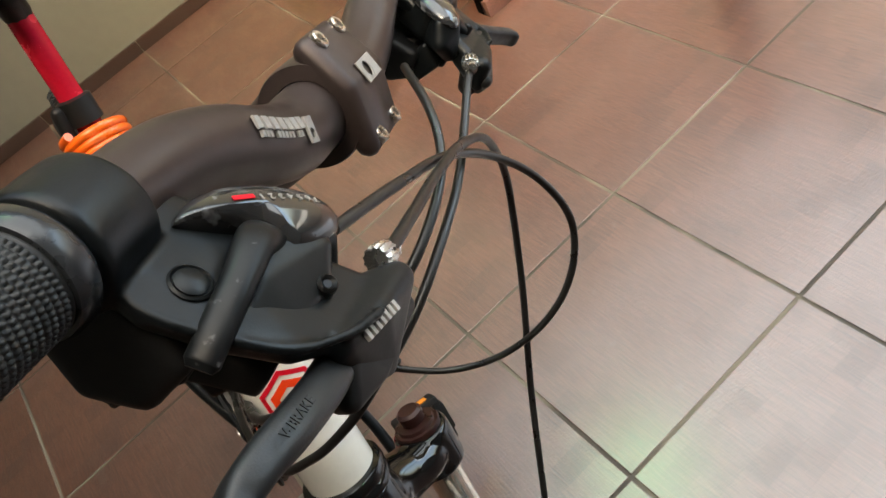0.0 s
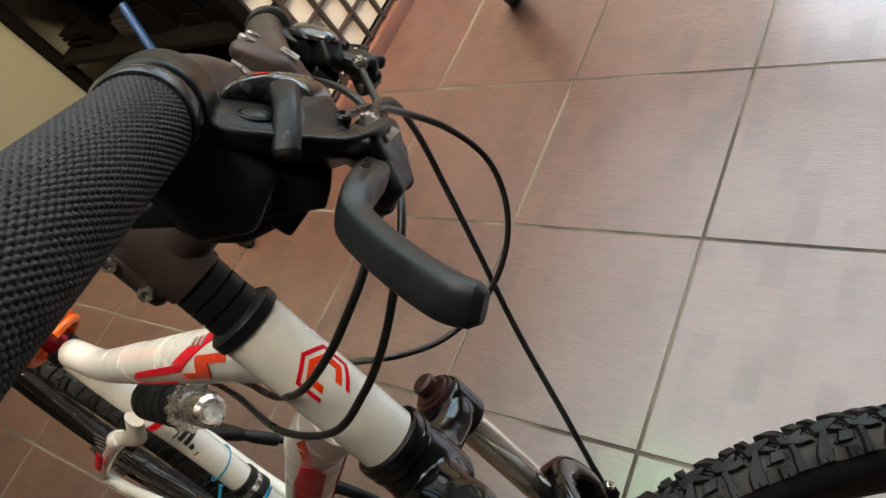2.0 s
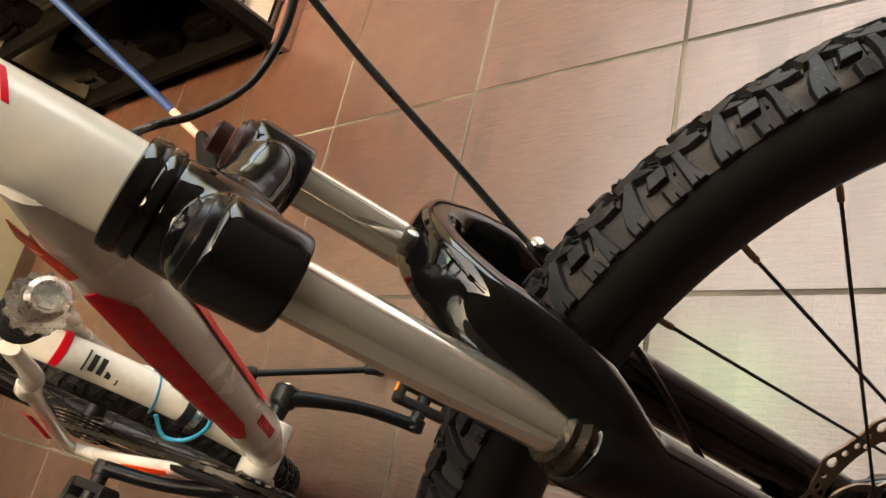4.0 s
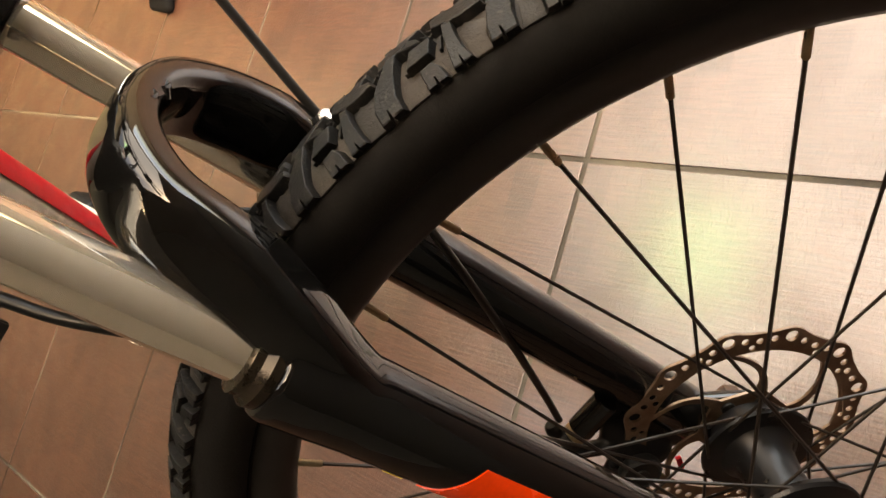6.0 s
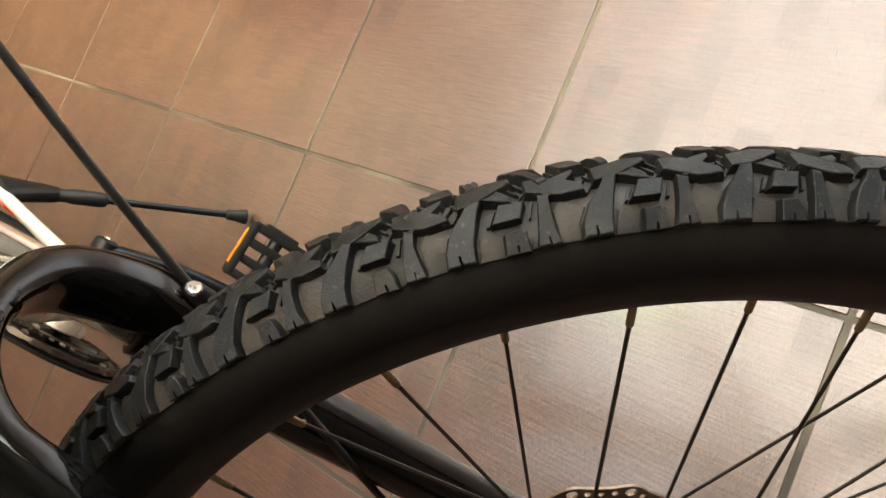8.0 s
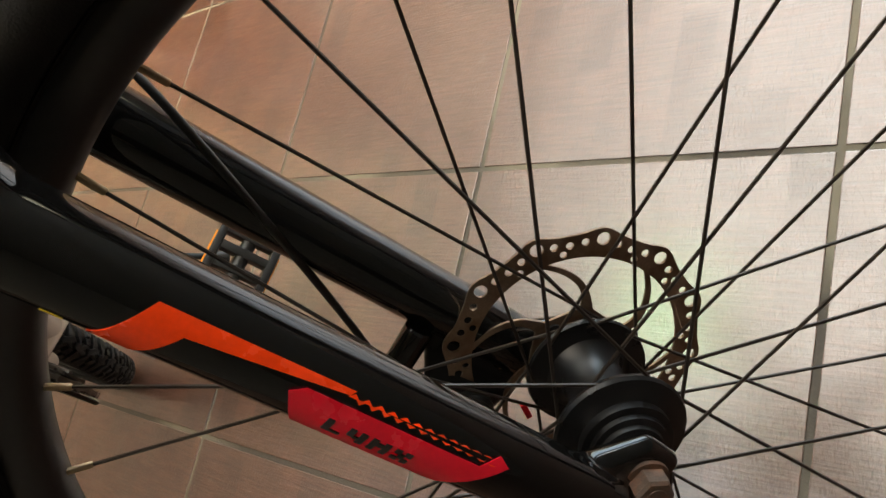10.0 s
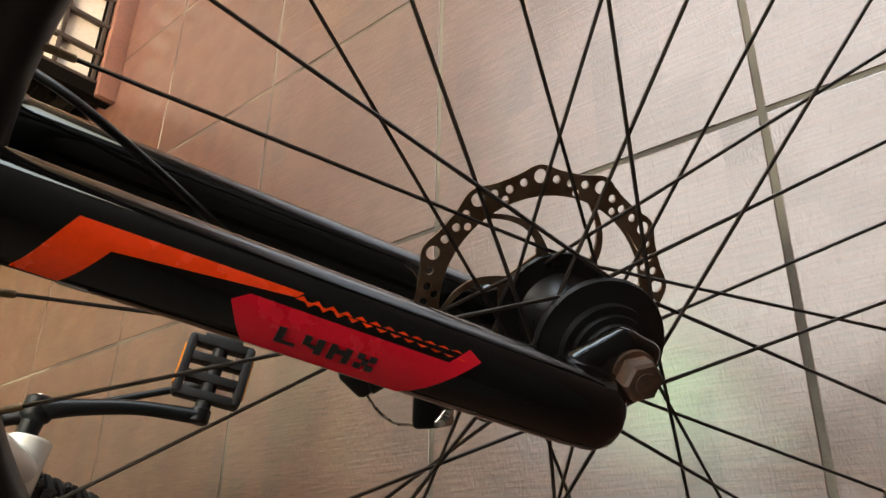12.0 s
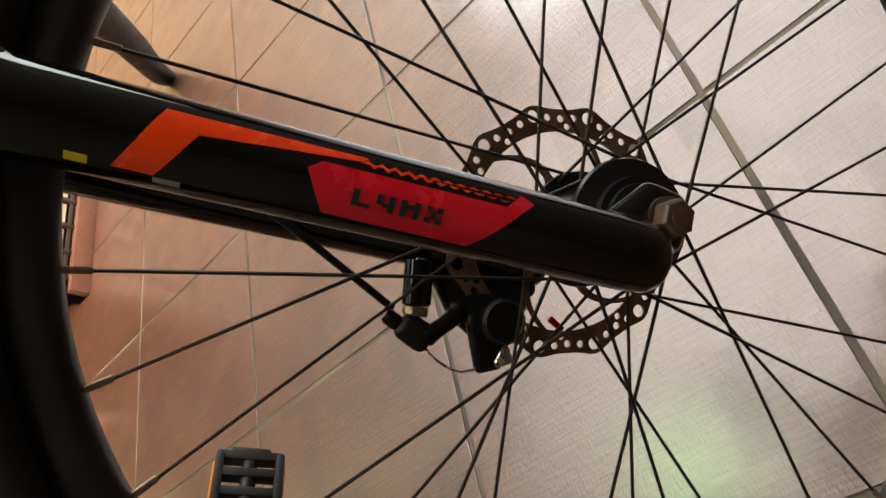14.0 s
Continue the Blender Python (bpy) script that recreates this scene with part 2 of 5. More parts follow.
    l.new(g.outputs["Fac"], cw.inputs["Value"])
    l.new(cw.outputs["Result"], gloss.inputs[0])
    l.new(gloss.outputs[0], b.inputs["Coat Weight"])
    # a weave of short cross marks over the grain
    mp2 = n.new("ShaderNodeMapping")
    mp2.inputs["Scale"].default_value = (520, 110, 1)
    l.new(addv.outputs[0], mp2.inputs["Vector"])
    g2 = n.new("ShaderNodeTexNoise")
    g2.inputs["Scale"].default_value, g2.inputs["Detail"].default_value = 1.0, 5
    l.new(mp2.outputs[0], g2.inputs["Vector"])
    both = n.new("ShaderNodeMath")
    both.operation = "MULTIPLY_ADD"
    both.inputs[1].default_value = 1.6
    l.new(g2.outputs["Fac"], both.inputs[0])
    l.new(g.outputs["Fac"], both.inputs[2])
    bp = n.new("ShaderNodeBump")
    bp.inputs["Strength"].default_value, bp.inputs["Distance"].default_value = 1.0, 0.0007
    l.new(both.outputs[0], bp.inputs["Height"])
    l.new(bp.outputs["Normal"], b.inputs["Normal"])
    return m


TILE = floor_material()
GROUT = dusty(mat("tile_grout", (0.062, 0.052, 0.041), 0.85, var=0.25, scale=30, bump=0.5, bump_scale=400), (0.18, 0.158, 0.115), 0.85, 2.6, 0.46, 0.56)



def roof_sheet(name, tint):
    """A translucent roof sheet that lets daylight of its tint through."""
    m = bpy.data.materials.new(name)
    m.use_nodes = True
    n, l = m.node_tree.nodes, m.node_tree.links
    clear = n.new("ShaderNodeBsdfTransparent")
    clear.inputs["Color"].default_value = (*tint, 1)
    l.new(clear.outputs[0], n["Material Output"].inputs["Surface"])
    return m


ROOFGREEN = roof_sheet("green_roof_sheet", (0.56, 1.0, 0.52))
# unseen sheets, added: one dims the sky round the green, one darkens the west
ROOFGREY = roof_sheet("dimming_roof_sheet", (0.50, 0.482, 0.45))
ROOFDARK = roof_sheet("darker_roof_sheet", (0.285, 0.272, 0.251))


# ================= building helpers =================
def finish(bm, name, material, angle=38):
    bmesh.ops.recalc_face_normals(bm, faces=bm.faces)
    for f in bm.faces:
        f.smooth = True
    for e in bm.edges:
        if len(e.link_faces) == 2 and e.calc_face_angle(0) > radians(angle):
            e.smooth = False
    me = bpy.data.meshes.new(name)
    bm.to_mesh(me)
    bm.free()
    me.materials.append(material)
    return me


def part(name, bm, material, parent, label="", angle=38):
    ob = new(name, finish(bm, name, material, angle))
    ob.parent = parent
    if label:
        tagged(ob, label)
    return ob


def thing(name, bm, material, label, category, kind="", group="", angle=38):
    return tagged(new(name, finish(bm, name, material, angle)), label, category, group, kind)


def curve_points(pts, n=8):
    """A smooth line through the points."""
    p = [Vector(q) for q in pts]
    p = [p[0] * 2 - p[1]] + p + [p[-1] * 2 - p[-2]]
    out = []
    for i in range(1, len(p) - 2):
        for k in range(n):
            t = k / n
            a, b, c, d = p[i - 1], p[i], p[i + 1], p[i + 2]
            out.append(0.5 * ((2 * b) + (c - a) * t + (2 * a - 5 * b + 4 * c - d) * t * t + (3 * b - a - 3 * c + d) * t ** 3))
    out.append(p[-2])
    return out


def sweep(bm, pts, rad, seg=14, caps=True, flat=1.0, side=None, smooth=8):
    """A tube along a smooth line. rad: one radius, or one for each given point. flat: thickness over width, across side."""
    line = curve_points(pts, smooth) if smooth else [Vector(q) for q in pts]
    n = len(line)
    if isinstance(rad, (int, float)):
        rads = [rad] * n
    else:
        rads = [float(v) for v in np.interp(np.linspace(0, len(rad) - 1, n), range(len(rad)), rad)]
    ref = Vector(side) if side else Vector((0.37, 0.61, 0.7))
    rings, u = [], None
    for i in range(n):
        d = (line[min(i + 1, n - 1)] - line[max(i - 1, 0)]).normalized()
        if u is None or side:
            u = (ref - d * ref.dot(d)).normalized()
        else:
            u = (u - d * u.dot(d)).normalized()
        v = d.cross(u)
        rings.append([bm.verts.new(line[i] + u * (rads[i] * math.cos(2 * math.pi * k / seg)) + v * (rads[i] * flat * math.sin(2 * math.pi * k / seg))) for k in range(seg)])
    for a, b in zip(rings, rings[1:]):
        for k in range(seg):
            bm.faces.new((a[k], a[(k + 1) % seg], b[(k + 1) % seg], b[k]))
    if caps:
        bm.faces.new(rings[0][::-1])
        bm.faces.new(rings[-1])
    return bm


def lathe(bm, prof, at=(0, 0, 0), axis=(0, 0, 1), seg=32, closed=False):
    """Turns a profile of (radius, height) round an axis through a point."""
    m = Matrix.Translation(at) @ Vector(axis).to_track_quat("Z", "Y").to_matrix().to_4x4()
    rings = [[bm.verts.new(m @ Vector((r * math.cos(2 * math.pi * k / seg), r * math.sin(2 * math.pi * k / seg), h))) for k in range(seg)] for r, h in prof]
    pairs = list(zip(rings, rings[1:])) + ([(rings[-1], rings[0])] if closed else [])
    for a, b in pairs:
        for k in range(seg):
            bm.faces.new((a[k], a[(k + 1) % seg], b[(k + 1) % seg], b[k]))
    if not closed:
        if prof[0][0] > 1e-6:
            bm.faces.new(rings[0][::-1])
        if prof[-1][0] > 1e-6:
            bm.faces.new(rings[-1])
    return bm


def rod(bm, a, b, r, seg=14, r2=None, edge=0.0):
    a, b = Vector(a), Vector(b)
    h, r2 = (b - a).length, r if r2 is None else r2
    e = edge
    prof = [(r, 0), (r2, h)] if not e else [(r - e, 0), (r, e), (r2, h - e), (r2 - e, h)]
    return lathe(bm, prof, a, b - a, seg)


def block(bm, size, m=Matrix(), bevel=0.0, taper=1.0):
    """A box with rounded edges, its middle at m's origin; taper narrows its top."""
    r = bmesh.ops.create_cube(bm, size=1.0)["verts"]
    for v in r:
        k = taper if v.co.z > 0 else 1.0
        v.co = Vector((v.co.x * size[0] * k, v.co.y * size[1] * k, v.co.z * size[2]))
    if bevel:
        es = list({e for v in r for e in v.link_edges})
        res = bmesh.ops.bevel(bm, geom=es, offset=bevel, segments=2, affect="EDGES", profile=0.6)
        r = list({v for f in res["faces"] for v in f.verts} | {v for v in r if v.is_valid})
    for v in r:
        v.co = m @ v.co
    return bm


def hull(bm, balls, sub=2):
    """The smooth skin round some balls (x, y, z, radius)."""
    tmp = bmesh.new()
    for x, y, z, r in balls:
        bmesh.ops.create_icosphere(tmp, subdivisions=sub, radius=r, matrix=Matrix.Translation((x, y, z)))
    res = bmesh.ops.convex_hull(tmp, input=tmp.verts)
    bmesh.ops.delete(tmp, geom=[v for v in tmp.verts if not v.link_faces], context="VERTS")
    inner = [g for g in res["geom_interior"] if g.is_valid]
    bmesh.ops.delete(tmp, geom=[g for g in inner if isinstance(g, bmesh.types.BMVert)], context="VERTS")
    me = bpy.data.meshes.new("tmp")
    tmp.to_mesh(me)
    tmp.free()
    bm.from_mesh(me)
    bpy.data.meshes.remove(me)
    return bm


def plate(bm, loops, thick, m=Matrix()):
    """A flat plate from an outline and holes, in x and y, of a thickness along z, its middle at m's origin."""
    from mathutils.geometry import tessellate_polygon
    polys = [[Vector((x, y, 0)) for x, y in lp] for lp in loops]
    tris = tessellate_polygon(polys)
    flat = [v for lp in polys for v in lp]
    top = [bm.verts.new(m @ (v + Vector((0, 0, thick / 2)))) for v in flat]
    bot = [bm.verts.new(m @ (v - Vector((0, 0, thick / 2)))) for v in flat]
    for a, b, c in tris:
        try:
            bm.faces.new((top[a], top[b], top[c]))
            bm.faces.new((bot[c], bot[b], bot[a]))
        except ValueError:
            pass
    i = 0
    for lp in polys:
        n = len(lp)
        for k in range(n):
            a, b = i + k, i + (k + 1) % n
            bm.faces.new((top[a], top[b], bot[b], bot[a]))
        i += n
    return bm


def ring_pts(r, n=24, cx=0.0, cy=0.0, a0=0.0):
    return [(cx + r * math.cos(a0 + 2 * math.pi * k / n), cy + r * math.sin(a0 + 2 * math.pi * k / n)) for k in range(n)]


def letters(bm, text, size, m, depth=0.0004, align="LEFT"):
    """Raised lettering of the built-in font, on m's xy plane."""
    cu = bpy.data.curves.new("lettering", "FONT")
    cu.body, cu.size, cu.extrude, cu.align_x = text, size, depth, align
    ob = bpy.data.objects.new("lettering", cu)
    scene.collection.objects.link(ob)
    me = ob.to_mesh()
    tmp = bpy.data.meshes.new("t")
    b2 = bmesh.new()
    b2.from_mesh(me)
    bmesh.ops.transform(b2, matrix=m, verts=b2.verts)
    b2.to_mesh(tmp)
    b2.free()
    ob.to_mesh_clear()
    bpy.data.objects.remove(ob)
    bpy.data.curves.remove(cu)
    bm.from_mesh(tmp)
    bpy.data.meshes.remove(tmp)
    return bm


def on_tube(bm, corners, axis_at, axis_dir, zero, r, cuts=8):
    """A thin decal on a tube: corners as (distance along the axis, angle in degrees from the direction zero)."""
    d = Vector(axis_dir).normalized()
    u = (Vector(zero) - d * d.dot(Vector(zero))).normalized()
    w = d.cross(u)
    me = bmesh.new()
    fs = me.faces.new([me.verts.new((h, a * 0.001, 0)) for h, a in corners])
    bmesh.ops.triangulate(me, faces=[fs])
    bmesh.ops.subdivide_edges(me, edges=me.edges, cuts=cuts, use_grid_fill=True)
    idx = {}
    for v in me.verts:
        h, a = v.co.x, radians(v.co.y * 1000)
        idx[v] = [bm.verts.new(Vector(axis_at) + d * h + (u * math.cos(a) + w * math.sin(a)) * rr) for rr in (r, r - 0.0006)]
    for f in me.faces:
        bm.faces.new([idx[v][0] for v in f.verts])
    for e in me.edges:
        if len(e.link_faces) == 1:
            a, b = e.verts
            bm.faces.new((idx[a][0], idx[b][0], idx[b][1], idx[a][1]))
    me.free()
    return bm


def bar_loft(bm, pts, wide, thick, side, power=3.6, seg=36, smooth=8, ends=(4, 4)):
    """A bar of rounded-box section along a smooth line, with rounded ends. wide, thick: half sizes for each given point."""
    line = curve_points(pts, smooth)
    n = len(line)
    wd = [float(v) for v in np.interp(np.linspace(0, len(wide) - 1, n), range(len(wide)), wide)]
    th = [float(v) for v in np.interp(np.linspace(0, len(thick) - 1, n), range(len(thick)), thick)]
    ref = Vector(side)
    rows = [(line[i], (line[min(i + 1, n - 1)] - line[max(i - 1, 0)]).normalized(), wd[i], th[i], 1.0) for i in range(n)]
    first, last = [], []
    for k in range(ends[0]):
        c = math.sin((k + 0.6) / (ends[0] + 0.6) * math.pi / 2)
        p, d, w, t, _ = rows[0]
        first.append((p - d * t * 0.8 * (1 - c), d, w, t, 0.45 + 0.55 * c))
    for k in range(ends[1]):
        c = math.sin((k + 0.6) / (ends[1] + 0.6) * math.pi / 2)
        p, d, w, t, _ = rows[-1]
        last.append((p + d * t * 0.8 * (1 - c), d, w, t, 0.45 + 0.55 * c))
    rows = first + rows + last[::-1]
    rings = []
    for p, d, w, t, q in rows:
        u = (ref - d * ref.dot(d)).normalized()
        v = d.cross(u)
        ring = []
        for k in range(seg):
            c, sn = math.cos(2 * math.pi * k / seg), math.sin(2 * math.pi * k / seg)
            m = (abs(c) ** power + abs(sn) ** power) ** (-1 / power)
            inset = min(w, t) * (1 - q)
            ring.append(bm.verts.new(p + u * (c * m * max(w - inset, w * 0.3)) + v * (sn * m * max(t - inset, t * 0.3))))
        rings.append(ring)
    for a, b in zip(rings, rings[1:]):
        for k in range(seg):
            bm.faces.new((a[k], a[(k + 1) % seg], b[(k + 1) % seg], b[k]))
    bm.faces.new(rings[0][::-1])
    bm.faces.new(rings[-1])
    return bm


# ================= the bicycle =================
# Built in the fork's own axes: origin in the front hub, x ahead, y to the left, z up along the fork legs.
bike = tagged(new("bicycle"), "white full-suspension mountain bike with red decals on its kickstand", "bicycle")
bike.matrix_world = Matrix(((0.610148, -0.698122, -0.374626, 0.383444), (0.786007, 0.592785, 0.175496, -0.703311), (0.099555, -0.401538, 0.910416, 0.315022), (0, 0, 0, 1)))
STEER, TURN = -0.044, radians(50)


FRAME_M = Matrix.Translation((STEER, 0, 0)) @ Matrix.Rotation(-TURN, 4, "Z")


def polar(r, a, y=0.0):
    """On the wheel: radius, angle from the fork's up towards ahead, in degrees."""
    return Vector((r * math.sin(radians(a)), y, r * math.cos(radians(a))))


# ---------- front wheel ----------
TYRE_C, TYRE_S, TYRE_W = 0.3172, 0.0217, 1.14
PITCHES = 43


def tyre_profile():
    out = []
    for k in range(33):
        a = radians(-128 + 256 * k / 32)
        out.append((TYRE_C + TYRE_S * math.cos(a), TYRE_S * TYRE_W * math.sin(a)))
    # fine moulded ridges where the sidewall meets the rim
    out += [(0.3035, 0.0150), (0.3026, 0.0158), (0.3018, 0.0150), (0.3010, 0.0105), (0.3010, -0.0105), (0.3018, -0.0150), (0.3026, -0.0158), (0.3035, -0.0150)]
    return out


def casing(ang, lat, h):
    """On the tyre: wheel angle, angle across the casing, height over it."""
    a, p = radians(ang), radians(lat)
    r = TYRE_C + (TYRE_S + h) * math.cos(p)
    return Vector((r * math.sin(a), (TYRE_S * TYRE_W + h) * math.sin(p), r * math.cos(a)))


def tread_block(bm, poly, h, start, side, rnd, wear=0.10):
    """A tread block from an outline of (degrees along, degrees across), with sloping walls and a worn rounded top edge."""
    n = len(poly)
    cu, cl = sum(p[0] for p in poly) / n, sum(p[1] for p in poly) / n
    pts = [(u + rnd.uniform(-wear, wear) * 0.5, l + rnd.uniform(-wear, wear) * 4) for u, l in poly]
    hh = h * rnd.uniform(0.92, 1.05)
    rings = []
    for z, k in ((-0.0010, 1.10), (hh * 0.80, 1.0), (hh * 0.95, 0.96), (hh, 0.88)):
        rings.append([bm.verts.new(casing(start + cu + (u - cu) * k, side * (cl + (l - cl) * k), z)) for u, l in pts])
    for p0, p1 in zip(rings, rings[1:]):
        for e in range(n):
            bm.faces.new((p0[e], p0[(e + 1) % n], p1[(e + 1) % n], p1[e]))
    bm.faces.new(rings[-1])


# one pitch of the tread on one side: crown bar, blade, arm, split shoulder block, diamond
TALL_BLOCKS = [
    ([(-0.8, 7), (-0.8, -8), (0.5, -6), (1.7, 1), (2.7, 9), (2.7, 15), (1.2, 16)], 0.0050),
    ([(4.2, -10), (4.3, 0), (5.8, 9), (6.7, 13), (6.6, 6), (5.8, -4), (5.2, -13), (4.5, -14)], 0.0046),
    ([(6.2, -53), (6.95, -53), (6.98, -46), (7.12, -46), (7.15, -53), (8.0, -53), (8.1, -40), (8.6, -21), (9.1, -1), (8.5, 2), (7.8, -13), (6.9, -25), (6.3, -41)], 0.0050),
    ([(1.5, -54), (2.18, -54), (2.2, -48), (2.32, -48), (2.34, -54), (3.0, -54), (2.9, -42), (2.6, -36), (1.6, -37)], 0.0050),
    ([(3.5, -53), (4.12, -53), (4.14, -47), (4.26, -47), (4.28, -53), (4.9, -53), (4.7, -41), (4.6, -25), (4.7, -14), (4.1, -11), (3.9, -24), (3.7, -36)], 0.0050),
    ([(1.0, -29), (2.75, -29), (3.2, -15), (1.65, -14)], 0.0052),
]
LOW_RIBS = [
    ([(6.3, -11), (6.5, -11), (7.2, 2), (7.0, 2)], 0.0022), ([(6.9, -15), (7.1, -15), (7.8, -1), (7.6, -1)], 0.0022),
    ([(0.7, -28), (0.92, -28), (1.35, -15), (1.12, -15)], 0.0024), ([(3.25, -28), (3.42, -28), (3.75, -14), (3.58, -14)], 0.0022),
    ([(2.9, -8), (3.05, -8), (3.5, 2), (3.35, 2)], 0.0018), ([(1.9, -9), (2.05, -9), (2.4, 0), (2.25, 0)], 0.0018),
]
WEBS = [
    ([(4.85, -54), (6.15, -54), (6.2, -41), (6.7, -26), (5.3, -16), (4.75, -25)], 0.0014),
    ([(-0.2, -55), (1.4, -55), (1.5, -38), (0.2, -34)], 0.0014),
    ([(3.05, -54), (3.45, -54), (3.65, -38), (3.0, -36)], 0.0010),
]


def wheel(root, at=Matrix(), phase=28.28, prefix="front_", dish=0.0):
    off = at @ Matrix.Translation((0, dish, 0))
    bm = bmesh.new()
    lathe(bm, tyre_profile(), (0, 0, 0), (0, 1, 0), 144, closed=True)
    bmesh.ops.transform(bm, matrix=off, verts=bm.verts)
    tyre = part(prefix + "tyre", bm, RUBBER, root, "knobbly black rubber tyre")
    main, worn = bmesh.new(), bmesh.new()
    r = random.Random(7)
    for i in range(PITCHES):
        for s in (-1, 1):
            start = 3.57 + 360.0 / PITCHES * (i + (0.5 if s > 0 else 0.0))
            for poly, h in TALL_BLOCKS + LOW_RIBS:
                tread_block(main, poly, h, start, -s, r)
            for poly, h in WEBS:
                tread_block(worn, poly, h, start, -s, r)
    # dusty floor of the tread between the blocks
    rows = []
    for k in range(13):
        p = radians(-54 + 9 * k)
        rows.append((TYRE_C + (TYRE_S + 0.0004) * math.cos(p), (TYRE_S * TYRE_W + 0.0004) * math.sin(p)))
    lathe(worn, rows + [(q - 0.001, y) for q, y in rows[::-1]], (0, 0, 0), (0, 1, 0), 144, closed=True)
    for b, mt, nm, lb in ((main, KNOB, "tread", "dusty rubber tread blocks"), (worn, KNOB_WORN, "worn_tread", "brownish worn tread floor and shoulder webs")):
        bmesh.ops.transform(b, matrix=off, verts=b.verts)
        tr = part(nm, b, mt, tyre, lb, 28)
        tagged(tr, lb, kind="stuff")
    bm = bmesh.new()
    lathe(bm, [(0.3035, 0.0128), (0.2997, 0.0138), (0.2895, 0.0134), (0.2828, 0.0105), (0.2792, 0.0060), (0.2785, 0), (0.2792, -0.0060), (0.2828, -0.0105), (0.2895, -0.0134), (0.2997, -0.0138), (0.3035, -0.0128), (0.2995, -0.0105), (0.2995, 0.0105)], (0, 0, 0), (0, 1, 0), 144, closed=True)
    bmesh.ops.transform(bm, matrix=off, verts=bm.verts)
    part(prefix + "rim", bm, RIM, root, "black aluminium rim")
    for i in range(32):
        side = 1 if i % 2 == 0 else -1
        turn = 1 if (i // 2) % 2 else -1
        a = phase + 11.25 * (i - 4)
        flange = -0.0265 if side < 0 else 0.0250
        inner = 0.0018 * (1 if turn > 0 else -1)
        hubp = polar(0.0315, a + turn * 70.4, flange + side * inner)
        tip = polar(0.2735, a, side * 0.0018 + dish * 0.7)
        bm = bmesh.new()
        rod(bm, at @ hubp, at @ tip, 0.00105, 6)
        sp = part("spoke", bm, SPOKE, root)
        d = (tip - hubp).normalized()
        bm = bmesh.new()
        p0 = tip - d * 0.0075
        lathe(bm, [(0.0013, 0), (0.0019, 0.0008), (0.0019, 0.0135), (0.0023, 0.0150)], at @ p0, at.to_3x3() @ d, 8)
        part("nipple", bm, BRASS, sp, "dull brass spoke nipple")
    bm = bmesh.new()
    lathe(bm, [(0.009, -0.0500), (0.0125, -0.0495), (0.0130, -0.0455), (0.0165, -0.0450), (0.0168, -0.0420), (0.0200, -0.0415), (0.0203, -0.0385), (0.0240, -0.0380), (0.0243, -0.0335), (0.0262, -0.0325), (0.0345, -0.0302), (0.0355, -0.0280), (0.0345, -0.0250), (0.0235, -0.0225), (0.0175, -0.0200), (0.0165, 0.0), (0.0180, 0.0150), (0.0240, 0.0215), (0.0345, 0.0230), (0.0352, 0.0250), (0.0345, 0.0270), (0.0240, 0.0285), (0.0220, 0.0430), (0.0160, 0.0440), (0.0120, 0.0490), (0.009, 0.0500)], (0, 0, 0), (0, 1, 0), 48)
    bmesh.ops.transform(bm, matrix=at, verts=bm.verts)
    part(prefix + "hub", bm, HUB, root, "black disc hub shell")


wheel(bike, dish=0.006)


# ---------- rotor ----------
def rotor():
    y0 = 0.0465
    a0 = 4.12 + 28.0
    outer = []
    for k in range(288):
        a = 2 * math.pi * k / 288
        outer.append(((0.0783 + 0.0020 * math.cos(12 * a) + 0.0004 * math.cos(24 * a)) * math.cos(a), (0.0783 + 0.0020 * math.cos(12 * a) + 0.0004 * math.cos(24 * a)) * math.sin(a)))
    loops = [outer]
    for k in range(12):
        a = 2 * math.pi * k / 12
        c = lambda r, d: (r * math.cos(a + radians(d)), r * math.sin(a + radians(d)))
        loops.append(ring_pts(0.0040, 12, *c(0.0742, 0)))
        for d, r in ((7.6, 0.0721), (14.8, 0.0709), (22.0, 0.0721)):
            loops.append(ring_pts(0.0024, 10, *c(r, d)))
        loops.append(ring_pts(0.0022, 10, *c(0.0662, 18.6 if k % 2 else 11.4)))
    # six windows between curved arms
    for k in range(6):
        w = []
        b = 60 * k
        lean = lambda t: 11 * math.sin(t * 2.2) + 22 * t
        half = lambda r: math.degrees((0.0026 + 0.0012 * max(0.0, 0.036 - r) / 0.006) / r)
        steps = [(0.0628 - 0.0335 * t, t) for t in np.linspace(0, 1, 14)]
        w += [(r, b + 60 + lean(t) - half(r)) for r, t in steps]
        w += [(r, b + lean(t) + half(r)) for r, t in steps[::-1]]
        w += [(0.0628, b + half(0.0628) + (60 - 2 * half(0.0628)) * t) for t in np.linspace(0, 1, 12)[1:-1]]
        loops.append([(r * math.cos(radians(a)), r * math.sin(radians(a))) for r, a in w])
    loops.append(ring_pts(0.017, 32))
    m = Matrix(((0, 1, 0, 0), (0, 0, 1, y0), (1, 0, 0, 0), (0, 0, 0, 1)))
    m = Matrix.Rotation(radians(a0), 4, "Y") @ m
    bm = plate(bmesh.new(), loops, 0.0018, m)
    ob = part("brake_rotor", bm, ROTOR, bike, "wavy drilled steel brake disc tinged with rust", 30)
    for k in range(6):
        bm = bmesh.new()
        p = polar(0.0215, 60 * k + 12, y0)
        lathe(bm, [(0.0045, -0.0032), (0.0045, -0.0012), (0.0030, -0.0010)], p, (0, 1, 0), 12)
        part("rotor_bolt", bm, HUB, ob)


rotor()

